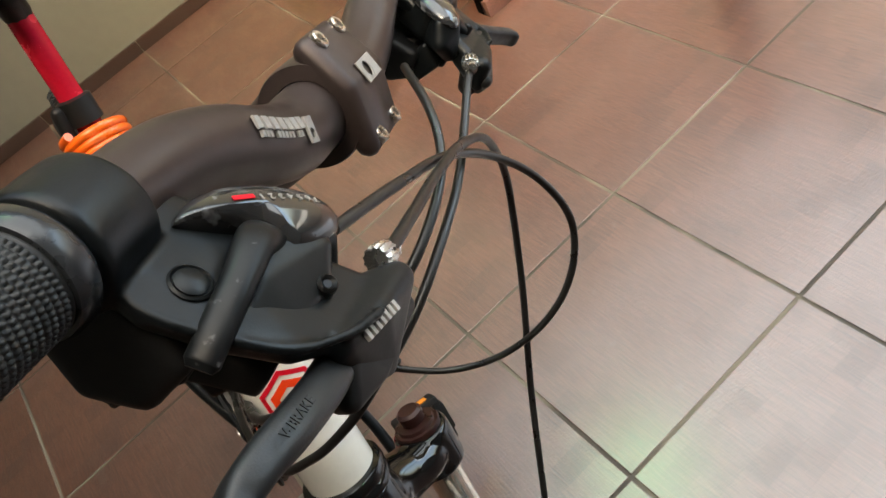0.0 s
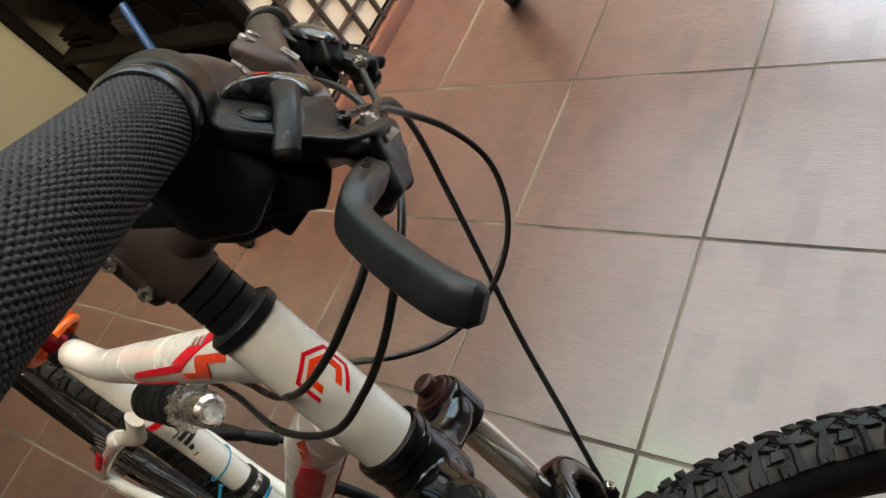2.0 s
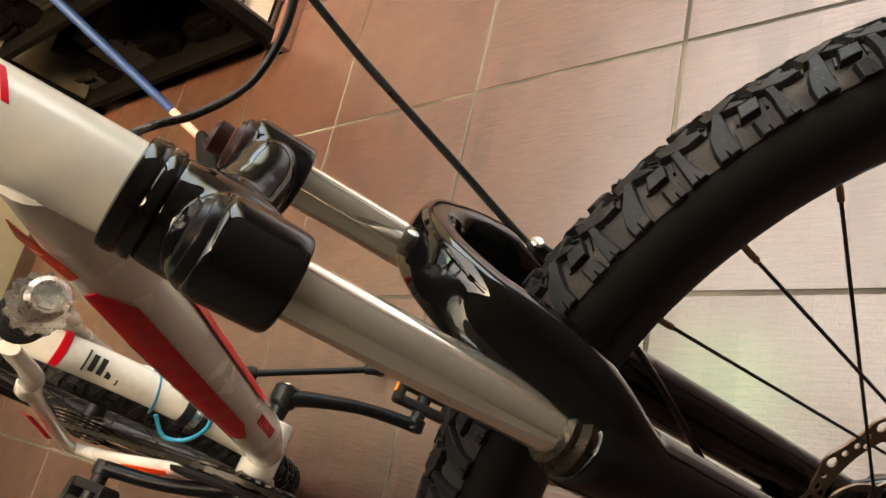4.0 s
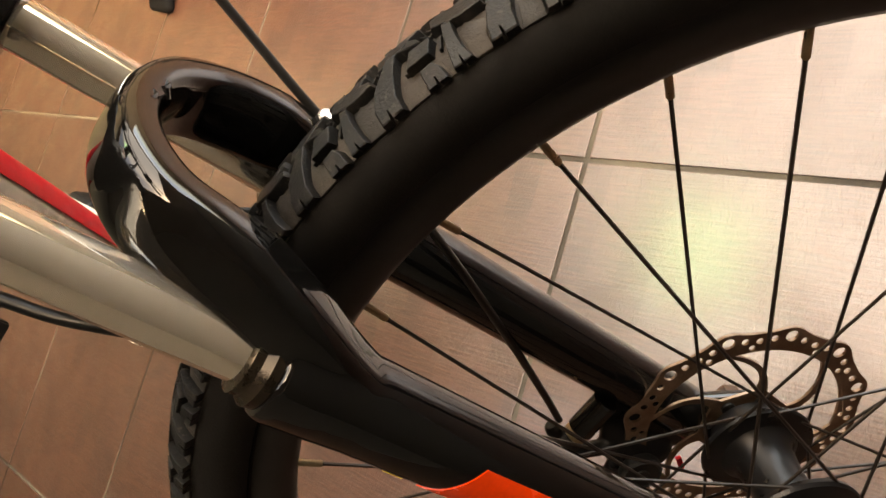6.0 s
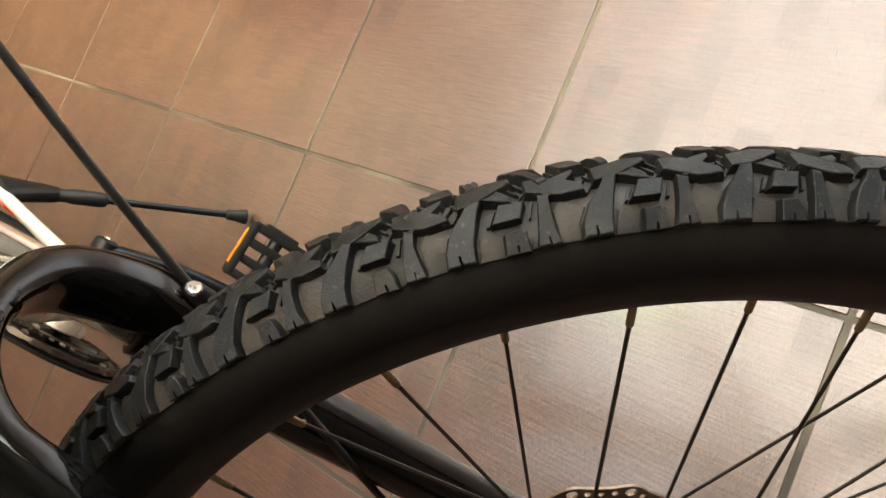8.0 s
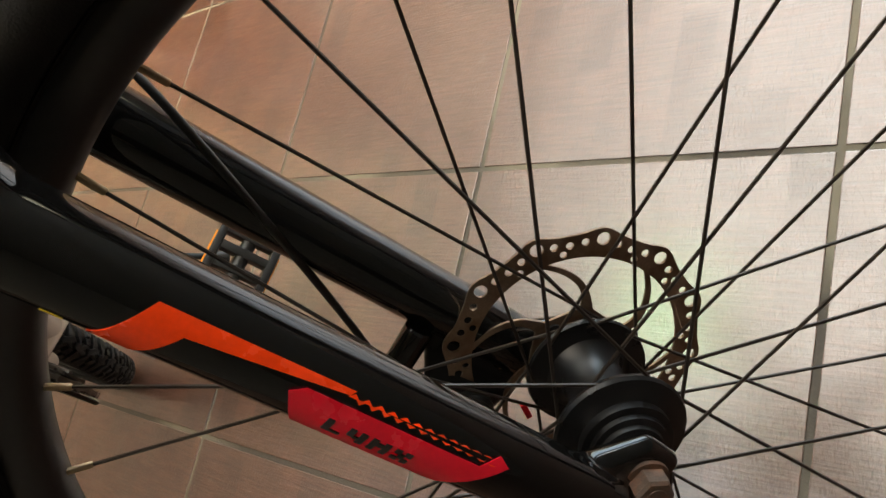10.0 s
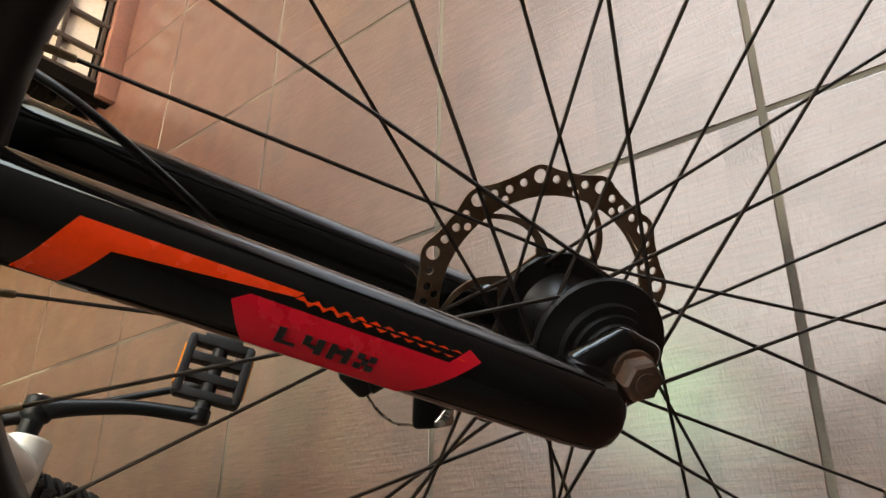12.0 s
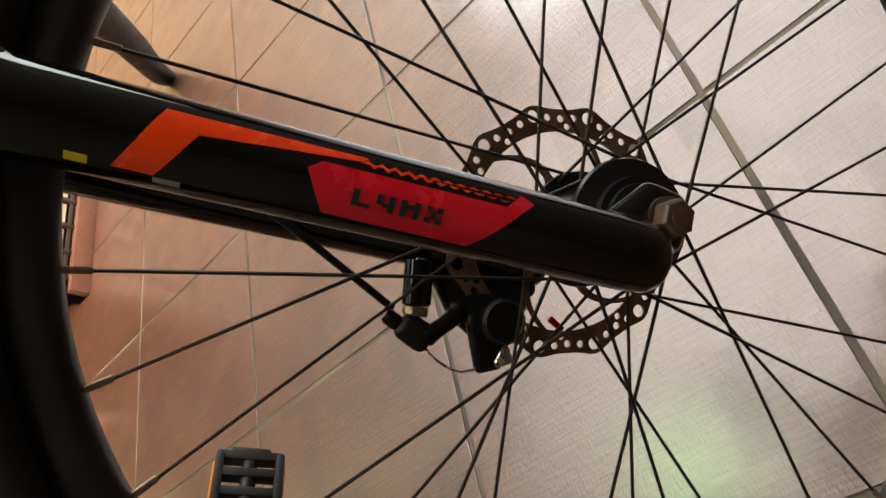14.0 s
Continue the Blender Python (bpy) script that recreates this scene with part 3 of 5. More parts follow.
# ---------- axle ends ----------
bm = bmesh.new()
lathe(bm, [(0.0048, -0.0735), (0.0052, -0.072), (0.0052, 0.072), (0.0048, 0.0735)], (0, 0, 0), (0, 1, 0), 18)
part("axle", bm, RUSTNUT, bike, "rusty threaded axle")
for s in (-1, 1):
    bm = bmesh.new()
    lathe(bm, [(0.0085, 0), (0.0098, 0.0010), (0.0098, 0.0088), (0.0084, 0.0104), (0.0058, 0.0106)], (0, s * 0.0625, 0), (0, s, 0), 6)
    part("axle_nut", bm, RUSTNUT, bike, "brown rusty hexagon axle nut", 20)
    bm = bmesh.new()
    lathe(bm, [(0.0056, 0), (0.0112, 0.0001), (0.0112, 0.0024), (0.0056, 0.0026)], (0, s * 0.0605, 0), (0, s, 0), 28)
    part("axle_washer", bm, RUSTNUT, bike)

# ---------- fork ----------
LEG_X, LEG_Y = -0.022, 0.0640


def melt(ob, voxel, rounds):
    """Runs the overlapping bodies of a mesh into one casting with soft fillets."""
    m = ob.modifiers.new("casting", "REMESH")
    m.mode, m.voxel_size, m.use_smooth_shade = "VOXEL", voxel, True
    m = ob.modifiers.new("fillet", "SMOOTH")
    m.factor, m.iterations = 0.5, rounds
    return ob


bm = bmesh.new()
for s in (-1, 1):
    lathe(bm, [(0.0145, 0.004), (0.0172, 0.010), (0.0180, 0.025), (0.0184, 0.10), (0.0188, 0.20), (0.0194, 0.285), (0.0203, 0.305), (0.0206, 0.318), (0.0194, 0.322), (0.0150, 0.3225)], (LEG_X, s * LEG_Y, 0), (0, 0, 1), 40)
    hull(bm, [(LEG_X, s * (LEG_Y - 0.006), 0.018, 0.0085), (LEG_X + 0.006, s * (LEG_Y - 0.006), 0.034, 0.008), (0.0, s * 0.0555, 0.0, 0.0052), (0.006, s * 0.0555, -0.006, 0.0048), (-0.008, s * 0.0555, -0.010, 0.0048), (0.010, s * 0.0555, 0.006, 0.0045), (LEG_X, s * (LEG_Y - 0.006), 0.008, 0.006), (0.001, s * 0.0540, 0.001, 0.0075), (0.010, s * 0.0535, -0.008, 0.0062), (-0.010, s * 0.0535, -0.009, 0.0060), (0.012, s * 0.0535, 0.008, 0.0060)])
# brace over the tyre
arch = [(-0.0220, -0.0638, 0.235), (-0.0200, -0.0638, 0.265), (-0.0120, -0.0640, 0.297), (-0.0030, -0.0628, 0.325), (0.0, -0.0568, 0.346), (0.0, -0.0522, 0.363), (-0.0005, -0.0450, 0.3795), (0.0, -0.0325, 0.3915), (0.0, -0.0170, 0.3982), (0.0, 0, 0.4005)]
arch += [(x, -y, z) for x, y, z in arch[-2::-1]]
wide = [0.0080, 0.0095, 0.0118, 0.0146, 0.0175, 0.0178, 0.0172, 0.0165, 0.0160, 0.0158]
thick = [0.0080, 0.0100, 0.0122, 0.0130, 0.0122, 0.0112, 0.0108, 0.0100, 0.0090, 0.0086]
bar_loft(bm, arch, wide + wide[-2::-1], thick + thick[-2::-1], (1, 0, 0.0), 3.4, 44, 8)
brace = melt(part("fork_casting", bm, GLOSS, bike, "gloss black cast fork legs with a brace over the tyre"), 0.0014, 6)
for s in (-1, 1):
    bm = bmesh.new()
    lathe(bm, [(0.0126, 0.320), (0.0172, 0.3205), (0.0178, 0.326), (0.0154, 0.3290), (0.0154, 0.3325), (0.0124, 0.3335)], (LEG_X, s * LEG_Y, 0), (0, 0, 1), 36)
    part("wiper_seal", bm, SEAL, brace, "bronze-lipped black wiper seal")
    bm = bmesh.new()
    lathe(bm, [(0.0121, 0.31), (0.0121, 0.46)], (LEG_X, s * LEG_Y, 0), (0, 0, 1), 40)
    part("stanchion", bm, CHROME, bike, "specked chrome fork tube")
# two moulded scoops in the front of the brace
for y, z in ((0.0085, 0.3985), (-0.0040, 0.4010)):
    bm = bmesh.new()
    lathe(bm, [(0.0058, -0.0050), (0.0052, -0.0006), (0.0043, 0.0002), (0.0036, -0.0006), (0.0026, -0.0022), (0.0, -0.0028)], (0.0146, y, z), (0.92, 0.0, 0.39), 24)
    part("brace_pit", bm, GLOSS, brace, "small moulded scoop")
# crown
bm = bmesh.new()
lathe(bm, [(0.0160, 0.458), (0.0220, 0.460), (0.0250, 0.466), (0.0258, 0.478), (0.0256, 0.490), (0.0250, 0.4980), (0.0240, 0.5060)], (STEER, 0, 0), (0, 0, 1), 40)
for s in (-1, 1):
    bar_loft(bm, [(STEER + 0.001, s * 0.004, 0.4800), (STEER + 0.004, s * 0.022, 0.4795), (0.5 * (STEER + LEG_X) + 0.003, s * 0.038, 0.4755), (LEG_X, s * 0.052, 0.4735), (LEG_X, s * 0.062, 0.4730)], [0.0235, 0.0220, 0.0180, 0.0165, 0.0165], [0.0205, 0.0185, 0.0160, 0.0155, 0.0150], (1, 0, 0), 2.2, 40, 8)
for s in (-1, 1):
    lathe(bm, [(0.0125, 0.4546), (0.0186, 0.4547), (0.0194, 0.4552), (0.0199, 0.4562), (0.0201, 0.4600), (0.0201, 0.4820), (0.0196, 0.4850), (0.0188, 0.4868), (0.0170, 0.4874)], (LEG_X, s * LEG_Y, 0), (0, 0, 1), 44)
crown = melt(part("fork_crown", bm, GLOSS, bike, "gloss black sculpted fork crown"), 0.0012, 5)
for s in (-1, 1):
    bm = bmesh.new()
    lathe(bm, [(0.0165, 0.4860), (0.0168, 0.4900), (0.0162, 0.4912), (0.0140, 0.4914), (0.0132, 0.4936), (0.0080, 0.4942)], (LEG_X, s * LEG_Y, 0), (0, 0, 1), 36 if s < 0 else 12)
    if s > 0:
        lathe(bm, [(0.0085, 0.495), (0.0090, 0.502), (0.0070, 0.504)], (LEG_X, s * LEG_Y, 0), (0, 0, 1), 14)
    part("top_cap", bm, HUB if s < 0 else CAPRED, crown, "black ribbed top cap" if s < 0 else "dark red anodised adjuster cap")
bm = bmesh.new()
lathe(bm, [(0.0240, 0.5055), (0.0256, 0.5066), (0.0260, 0.5090), (0.0254, 0.5112), (0.0250, 0.5120), (0.0258, 0.5130), (0.0262, 0.5150), (0.0262, 0.5185), (0.0256, 0.5205), (0.0235, 0.5215)], (STEER, 0, 0), (0, 0, 1), 44)
part("lower_headset", bm, GLOSS, bike, "gloss black lower headset cup")
# brake cable guide on the left leg
bm = bmesh.new()
hull(bm, [(0.002, 0.0640, 0.322, 0.0060), (0.015, 0.0635, 0.327, 0.0052), (0.015, 0.0635, 0.318, 0.0050)])
guide = part("cable_guide", bm, BLACKP, bike, "black plastic cable guide")
bm = bmesh.new()
lathe(bm, [(0.0038, 0), (0.0040, 0.0012), (0.0030, 0.0022), (0.0012, 0.0020)], (0.0185, 0.0605, 0.3285), (0.8, -0.45, 0.4), 18)
part("screw", bm, BOLT, guide, "steel cross-head screw")


# decals on the right leg
def leg_decal(name, corners, material, lift=0.0003, label="", cuts=5):
    bm = on_tube(bmesh.new(), corners, (LEG_X, -LEG_Y, 0), (0, 0, 1), (0, -1, 0), 0.0188 + lift, cuts)
    ob = part(name, bm, material, bike, label, 60)
    return ob


leg_decal("orange_decal", [(0.2480, -50), (0.2330, -50), (0.2200, 8), (0.1570, 26), (0.1550, 33), (0.2330, 31)], ORANGE, 0.0008, "bright orange angular decal")
leg_decal("red_decal", [(0.1785, 2), (0.1690, -48), (0.1060, -50), (0.0800, 26), (0.0860, 36), (0.0930, 14), (0.1730, 14)], FORKRED, 0.0008, "bright red decal with dark lettering bars")
for h0, h1, a0, a1 in ((0.1590, 0.1562, -8, -28), (0.1562, 0.1512, -24, -28), (0.1490, 0.1464, -8, -20), (0.1440, 0.1412, -8, -28), (0.1464, 0.1440, -18, -22), (0.1388, 0.1362, -8, -28), (0.1362, 0.1330, -12, -18), (0.1330, 0.1304, -8, -28), (0.1280, 0.1252, -8, -15), (0.1280, 0.1252, -21, -28), (0.1256, 0.1232, -14, -22), (0.1232, 0.1204, -8, -15), (0.1232, 0.1204, -21, -28)):
    leg_decal("lettering_bar", [(h0, a0), (h1, a0), (h1, a1), (h0, a1)], DARKPRINT, 0.0013, cuts=2)
for k in range(12):
    h = 0.155 - 0.0058 * k
    w = 5.5 * (1 - k / 16)
    leg_decal("orange_triangle", [(h, 30), (h - 0.0024, 30 - w), (h + 0.0024, 30 - w)], ORANGE, 0.0008, cuts=1)
    leg_decal("orange_triangle", [(h - 0.0029, 20), (h - 0.0029 - 0.0022, 20 + w), (h - 0.0029 + 0.0022, 20 + w)], ORANGE, 0.0008, cuts=1)
leg_decal("yellow_label", [(0.2640, -44), (0.2560, -44), (0.2560, -56), (0.2640, -56)], YELLOW, 0.0006, "small yellow label")
leg_decal("white_print", [(0.2330, -54), (0.2230, -54), (0.2230, -62), (0.2330, -62)], PRINT, 0.0006, "small pale print")

# ---------- brake caliper on the left leg ----------
bm = bmesh.new()
hull(bm, [(-0.050, 0.0560, 0.066, 0.007), (-0.062, 0.0530, 0.058, 0.007), (-0.050, 0.0540, 0.020, 0.008), (-0.074, 0.0520, 0.032, 0.009), (-0.062, 0.0500, 0.031, 0.013)])
hull(bm, [(LEG_X - 0.006, 0.0600, 0.078, 0.006), (-0.046, 0.0590, 0.070, 0.006), (-0.040, 0.0590, 0.012, 0.006), (LEG_X - 0.004, 0.0600, 0.016, 0.006)])
sweep(bm, [(-0.060, 0.050, 0.056), (-0.068, 0.049, 0.062), (-0.076, 0.049, 0.070), (-0.082, 0.049, 0.076)], [0.0060, 0.0056, 0.0056, 0.0066], 12)
caliper = melt(part("brake_caliper", bm, HUB, bike, "black cable disc brake caliper"), 0.0012, 4)
bm = bmesh.new()
lathe(bm, [(0.0128, 0), (0.0140, 0.002), (0.0140, 0.007), (0.0122, 0.009), (0.0112, 0.0078), (0.0050, 0.0078), (0.0045, 0.0090)], (-0.0635, 0.0430, 0.0330), (0, -1, 0), 32)
part("adjuster_dial", bm, BLACKP, caliper, "round black pad adjuster")
# post down from the leg with a bright collar, elbow and ferrule for the cable
bm = bmesh.new()
rod(bm, (-0.036, 0.050, 0.088), (-0.064, 0.050, 0.0845), 0.0088, 18, edge=0.0012)
part("mounting_post", bm, GLOSS, caliper, "black mounting post")
bm = bmesh.new()
rod(bm, (-0.064, 0.050, 0.0845), (-0.0700, 0.050, 0.0842), 0.0078, 18, edge=0.0010)
part("collar", bm, BRASS, caliper, "dull brass collar")
bm = bmesh.new()
hull(bm, [(-0.0740, 0.050, 0.0860, 0.0055), (-0.0800, 0.050, 0.0900, 0.0050), (-0.0850, 0.050, 0.0780, 0.0056), (-0.0780, 0.050, 0.0740, 0.0050)])
part("cable_stop", bm, BLACKP, caliper, "black cable elbow")
bm = bmesh.new()
lathe(bm, [(0.0044, 0), (0.0050, 0.002), (0.0050, 0.008), (0.0036, 0.010)], (-0.0765, 0.0510, 0.0930), (0.45, 0.12, 0.88), 12)
part("cable_ferrule", bm, HUB, caliper, "small dark ferrule")
bm = bmesh.new()
sweep(bm, [(-0.085, 0.049, 0.078), (-0.0935, 0.047, 0.066), (-0.0975, 0.045, 0.053), (-0.0940, 0.043, 0.042)], 0.0008, 6)
part("inner_wire", bm, BOLT, caliper, "bare steel brake wire")
bm = bmesh.new()
hull(bm, [(-0.066, 0.0455, 0.050, 0.0042), (-0.080, 0.0450, 0.044, 0.0042), (-0.0925, 0.0440, 0.040, 0.0040), (-0.0890, 0.0440, 0.030, 0.0038), (-0.074, 0.0450, 0.034, 0.0040)])
part("pull_arm", bm, HUB, caliper, "black pull arm")
bm = bmesh.new()
hull(bm, [(-0.0880, 0.0420, 0.0300, 0.0035), (-0.0850, 0.0420, 0.0240, 0.0032), (-0.0790, 0.0430, 0.0270, 0.0030)])
part("arm_end", bm, SILVER, caliper, "bright worn metal end of the pull arm")
bm = bmesh.new()
block(bm, (0.004, 0.003, 0.012), Matrix.Translation((-0.058, 0.062, -0.014)) @ Matrix.Rotation(0.5, 4, "Y"), 0.0006)
part("pad_tab", bm, RED, caliper, "small red pad tab")

# ---------- cables ----------
HOUSING = 0.0024
CABLES = {
    "front_brake_cable": [(0.104, -0.110, 0.690), (0.102, -0.070, 0.685), (0.101, -0.030, 0.681), (0.101, 0.020, 0.674), (0.103, 0.063, 0.660), (0.097, 0.098, 0.628), (0.086, 0.114, 0.590), (0.068, 0.118, 0.530), (0.047, 0.105, 0.462), (0.030, 0.083, 0.393), (0.014, 0.066, 0.328), (0.011, 0.054, 0.290), (0.002, 0.044, 0.252), (-0.027, 0.046, 0.182), (-0.054, 0.053, 0.125), (-0.068, 0.055, 0.097)],
    "rear_brake_cable": [(0.1006, 0.114, 0.688), (0.099, 0.095, 0.683), (0.0955, 0.060, 0.669), (0.0925, 0.020, 0.657), (0.0845, -0.015, 0.646), (0.069, -0.045, 0.630), (0.042, -0.0616, 0.610), (0.021, -0.0650, 0.596), (-0.0054, -0.0623, 0.5825), (-0.042, -0.046, 0.570), (-0.0915, 0.0113, 0.570), (-0.128, 0.080, 0.585), (-0.165, 0.138, 0.594), (-0.205, 0.186, 0.598)],
    "front_gear_cable": [(0.0725, 0.088, 0.7065), (0.087, 0.049, 0.691), (0.0915, 0.0235, 0.676), (0.0895, -0.005, 0.664), (0.077, -0.034, 0.650), (0.058, -0.052, 0.639), (0.040, -0.060, 0.6295), (0.020, -0.0636, 0.6206), (-0.0034, -0.0605, 0.6107), (-0.0376, -0.0406, 0.599), (-0.075, 0.010, 0.590), (-0.110, 0.070, 0.590), (-0.158, 0.140, 0.597), (-0.200, 0.190, 0.600)],
    "rear_gear_cable": [(0.086, -0.100, 0.700), (0.092, -0.050, 0.690), (0.097, 0.010, 0.675), (0.105, 0.055, 0.652), (0.116, 0.085, 0.620), (0.1205, 0.104, 0.583), (0.112, 0.108, 0.552), (0.093, 0.108, 0.5255), (0.067, 0.104, 0.5085), (0.035, 0.103, 0.4985), (0.0016, 0.1015, 0.500), (-0.0264, 0.095, 0.5156), (-0.0503, 0.090, 0.5365), (-0.122, 0.118, 0.575)],
}
for nm, pts in CABLES.items():
    bm = sweep(bmesh.new(), pts, HOUSING, 10)
    part(nm, bm, CABLE, bike, "thin black cable housing")

# ---------- stem and bar ----------
BAR_X, BAR_Z = 0.060, 0.7215
bm = bmesh.new()
lathe(bm, [(0.0165, 0.676), (0.0190, 0.678), (0.0195, 0.690), (0.0195, 0.722), (0.0185, 0.727), (0.0150, 0.728)], (STEER, 0, 0), (0, 0, 1), 40)
sweep(bm, [(STEER + 0.010, 0, 0.700), (0.010, 0, 0.707), (BAR_X - 0.012, 0, BAR_Z - 0.002)], [0.0175, 0.0165, 0.0190], 24, flat=1.1, side=(0, 1, 0))
hull(bm, [(STEER - 0.017, -0.010, 0.687, 0.0065), (STEER - 0.017, -0.010, 0.719, 0.0065), (STEER - 0.017, 0.010, 0.687, 0.0065), (STEER - 0.017, 0.010, 0.719, 0.0065)])
# rear half of the bar clamp
prof = [(0.0162, -0.0225), (0.0225, -0.0220), (0.0232, -0.0200), (0.0232, 0.0200), (0.0225, 0.0220), (0.0162, 0.0225)]
lathe(bm, prof, (BAR_X, 0, BAR_Z), (0, 1, 0), 40, closed=True)
stem = part("stem", bm, BARM, bike, "brown anodised aluminium stem")
bm = bmesh.new()
hull(bm, [(BAR_X + 0.011, -0.0160, BAR_Z + 0.0235, 0.0060), (BAR_X + 0.011, 0.0160, BAR_Z + 0.0235, 0.0060), (BAR_X + 0.020, -0.0185, BAR_Z + 0.004, 0.0055), (BAR_X + 0.020, 0.0185, BAR_Z + 0.004, 0.0055), (BAR_X + 0.016, -0.0160, BAR_Z - 0.0205, 0.0060), (BAR_X + 0.016, 0.0160, BAR_Z - 0.0205, 0.0060)])
face = part("faceplate", bm, BARM, stem, "brown clamp faceplate")
for y in (-0.013, 0.013):
    for x, z in ((BAR_X + 0.0150, BAR_Z + 0.0250), (BAR_X + 0.0200, BAR_Z - 0.0200)):
        bm = bmesh.new()
        lathe(bm, [(0.0040, -0.004), (0.0043, 0.0028), (0.0037, 0.0034), (0.0022, 0.0034), (0.0020, 0.0012)], (x, y, z), (0.94, 0, 0.34), 18)
        part("clamp_bolt", bm, BOLT, stem, "steel hex-socket bolt")
for z in (0.693, 0.717):
    bm = bmesh.new()
    lathe(bm, [(0.0040, 0), (0.0044, 0.002), (0.0040, 0.0040), (0.0024, 0.0040), (0.0022, 0.0015)], (STEER - 0.017, -0.0165, z), (0, -1, 0), 18)
    part("steerer_bolt", bm, BOLT, stem, "steel hex-socket bolt")
mfp = Matrix.Translation((BAR_X + 0.0258, 0, BAR_Z + 0.006)) @ Vector((0.97, 0, 0.24)).to_track_quat("Z", "Y").to_matrix().to_4x4()
bm = plate(bmesh.new(), [[(-0.0050, -0.0095), (0.0050, -0.0095), (0.0050, 0.0095), (-0.0050, 0.0095)], ring_pts(0.0036, 20, 0, 0.002)], 0.0006, mfp @ Matrix.Rotation(radians(90), 4, "Z"))
part("badge", bm, PRINT, face, "pale oblong badge with a round mark")
bm = bmesh.new()
lathe(bm, [(0.0165, 0.7275), (0.0168, 0.730), (0.0135, 0.7320), (0.0045, 0.7322), (0.0035, 0.7300)], (STEER, 0, 0), (0, 0, 1), 32)
part("stem_cap", bm, BLACKP, stem, "black stem cap")
for k in range(3):
    z = 0.6465 + k * 0.0100
    bm = lathe(bmesh.new(), [(0.0158, z), (0.0176, z + 0.0006), (0.0176, z + 0.0090), (0.0158, z + 0.0096)], (STEER, 0, 0), (0, 0, 1), 36)
    part("headset_spacer", bm, SATIN, bike, "black headset spacer")
bm = bmesh.new()
lathe(bm, [(0.0210, 0.6365), (0.0232, 0.6372), (0.0234, 0.6440), (0.0200, 0.6468), (0.0160, 0.6472)], (STEER, 0, 0), (0, 0, 1), 40)
part("upper_headset", bm, SATIN, bike, "black upper headset cup")
half = [(BAR_X, 0, BAR_Z), (BAR_X, -0.030, BAR_Z), (BAR_X + 0.001, -0.050, BAR_Z + 0.001), (0.0630, -0.075, 0.7290), (0.0650, -0.100, 0.7385), (0.0662, -0.125, 0.7450), (0.0665, -0.150, 0.7470), (0.0660, -0.180, 0.7460), (0.0610, -0.250, 0.7437), (0.0563, -0.312, 0.7415)]
line = [(x, -y, z) for x, y, z in half[:0:-1]] + half
rads = [0.0112, 0.0112, 0.0112, 0.0114, 0.0125, 0.0138, 0.0146, 0.0150, 0.0156]
rads = rads + [0.0157] + rads[::-1]
bm = sweep(bmesh.new(), line, rads, 36)
bar = part("handlebar", bm, BARM, bike, "brown anodised riser handlebar")


def bar_at(y):
    pts = curve_points(half, 10)
    k = min(range(len(pts)), key=lambda i: abs(pts[i].y - y))
    d = (pts[min(k + 1, len(pts) - 1)] - pts[max(k - 1, 0)]).normalized()
    return pts[k], d


# pale lettering bars on the bar
def on_bar(y, ang, r):
    p, d = bar_at(y)
    out = Vector((math.cos(radians(ang)), 0, math.sin(radians(ang))))
    out = (out - d * out.dot(d)).normalized()
    m = Matrix((d, out.cross(d), out)).transposed().to_4x4()
    m.translation = p + out * r
    return m


for n, ya, yb, ang, hgt, fill in ((7, -0.1010, -0.0660, 13, 0.0046, 0.74), (10, -0.0990, -0.0690, -3, 0.0022, 0.62)):
    for i in range(n):
        y = ya + (yb - ya) * (i + 0.5) / n
        bm = block(bmesh.new(), (abs(yb - ya) / n * fill, hgt, 0.0010), on_bar(y, ang, 0.0148))
        part("lettering_bar", bm, PRINT, bar)
bm = plate(bmesh.new(), [[(-0.0034, -0.0050), (0.0034, -0.0050), (0.0034, 0.0050), (-0.0034, 0.0050)], ring_pts(0.0021, 16, 0, 0.0015)], 0.0010, on_bar(-0.0620, 0, 0.0154))
part("bar_badge", bm, PRINT, bar)


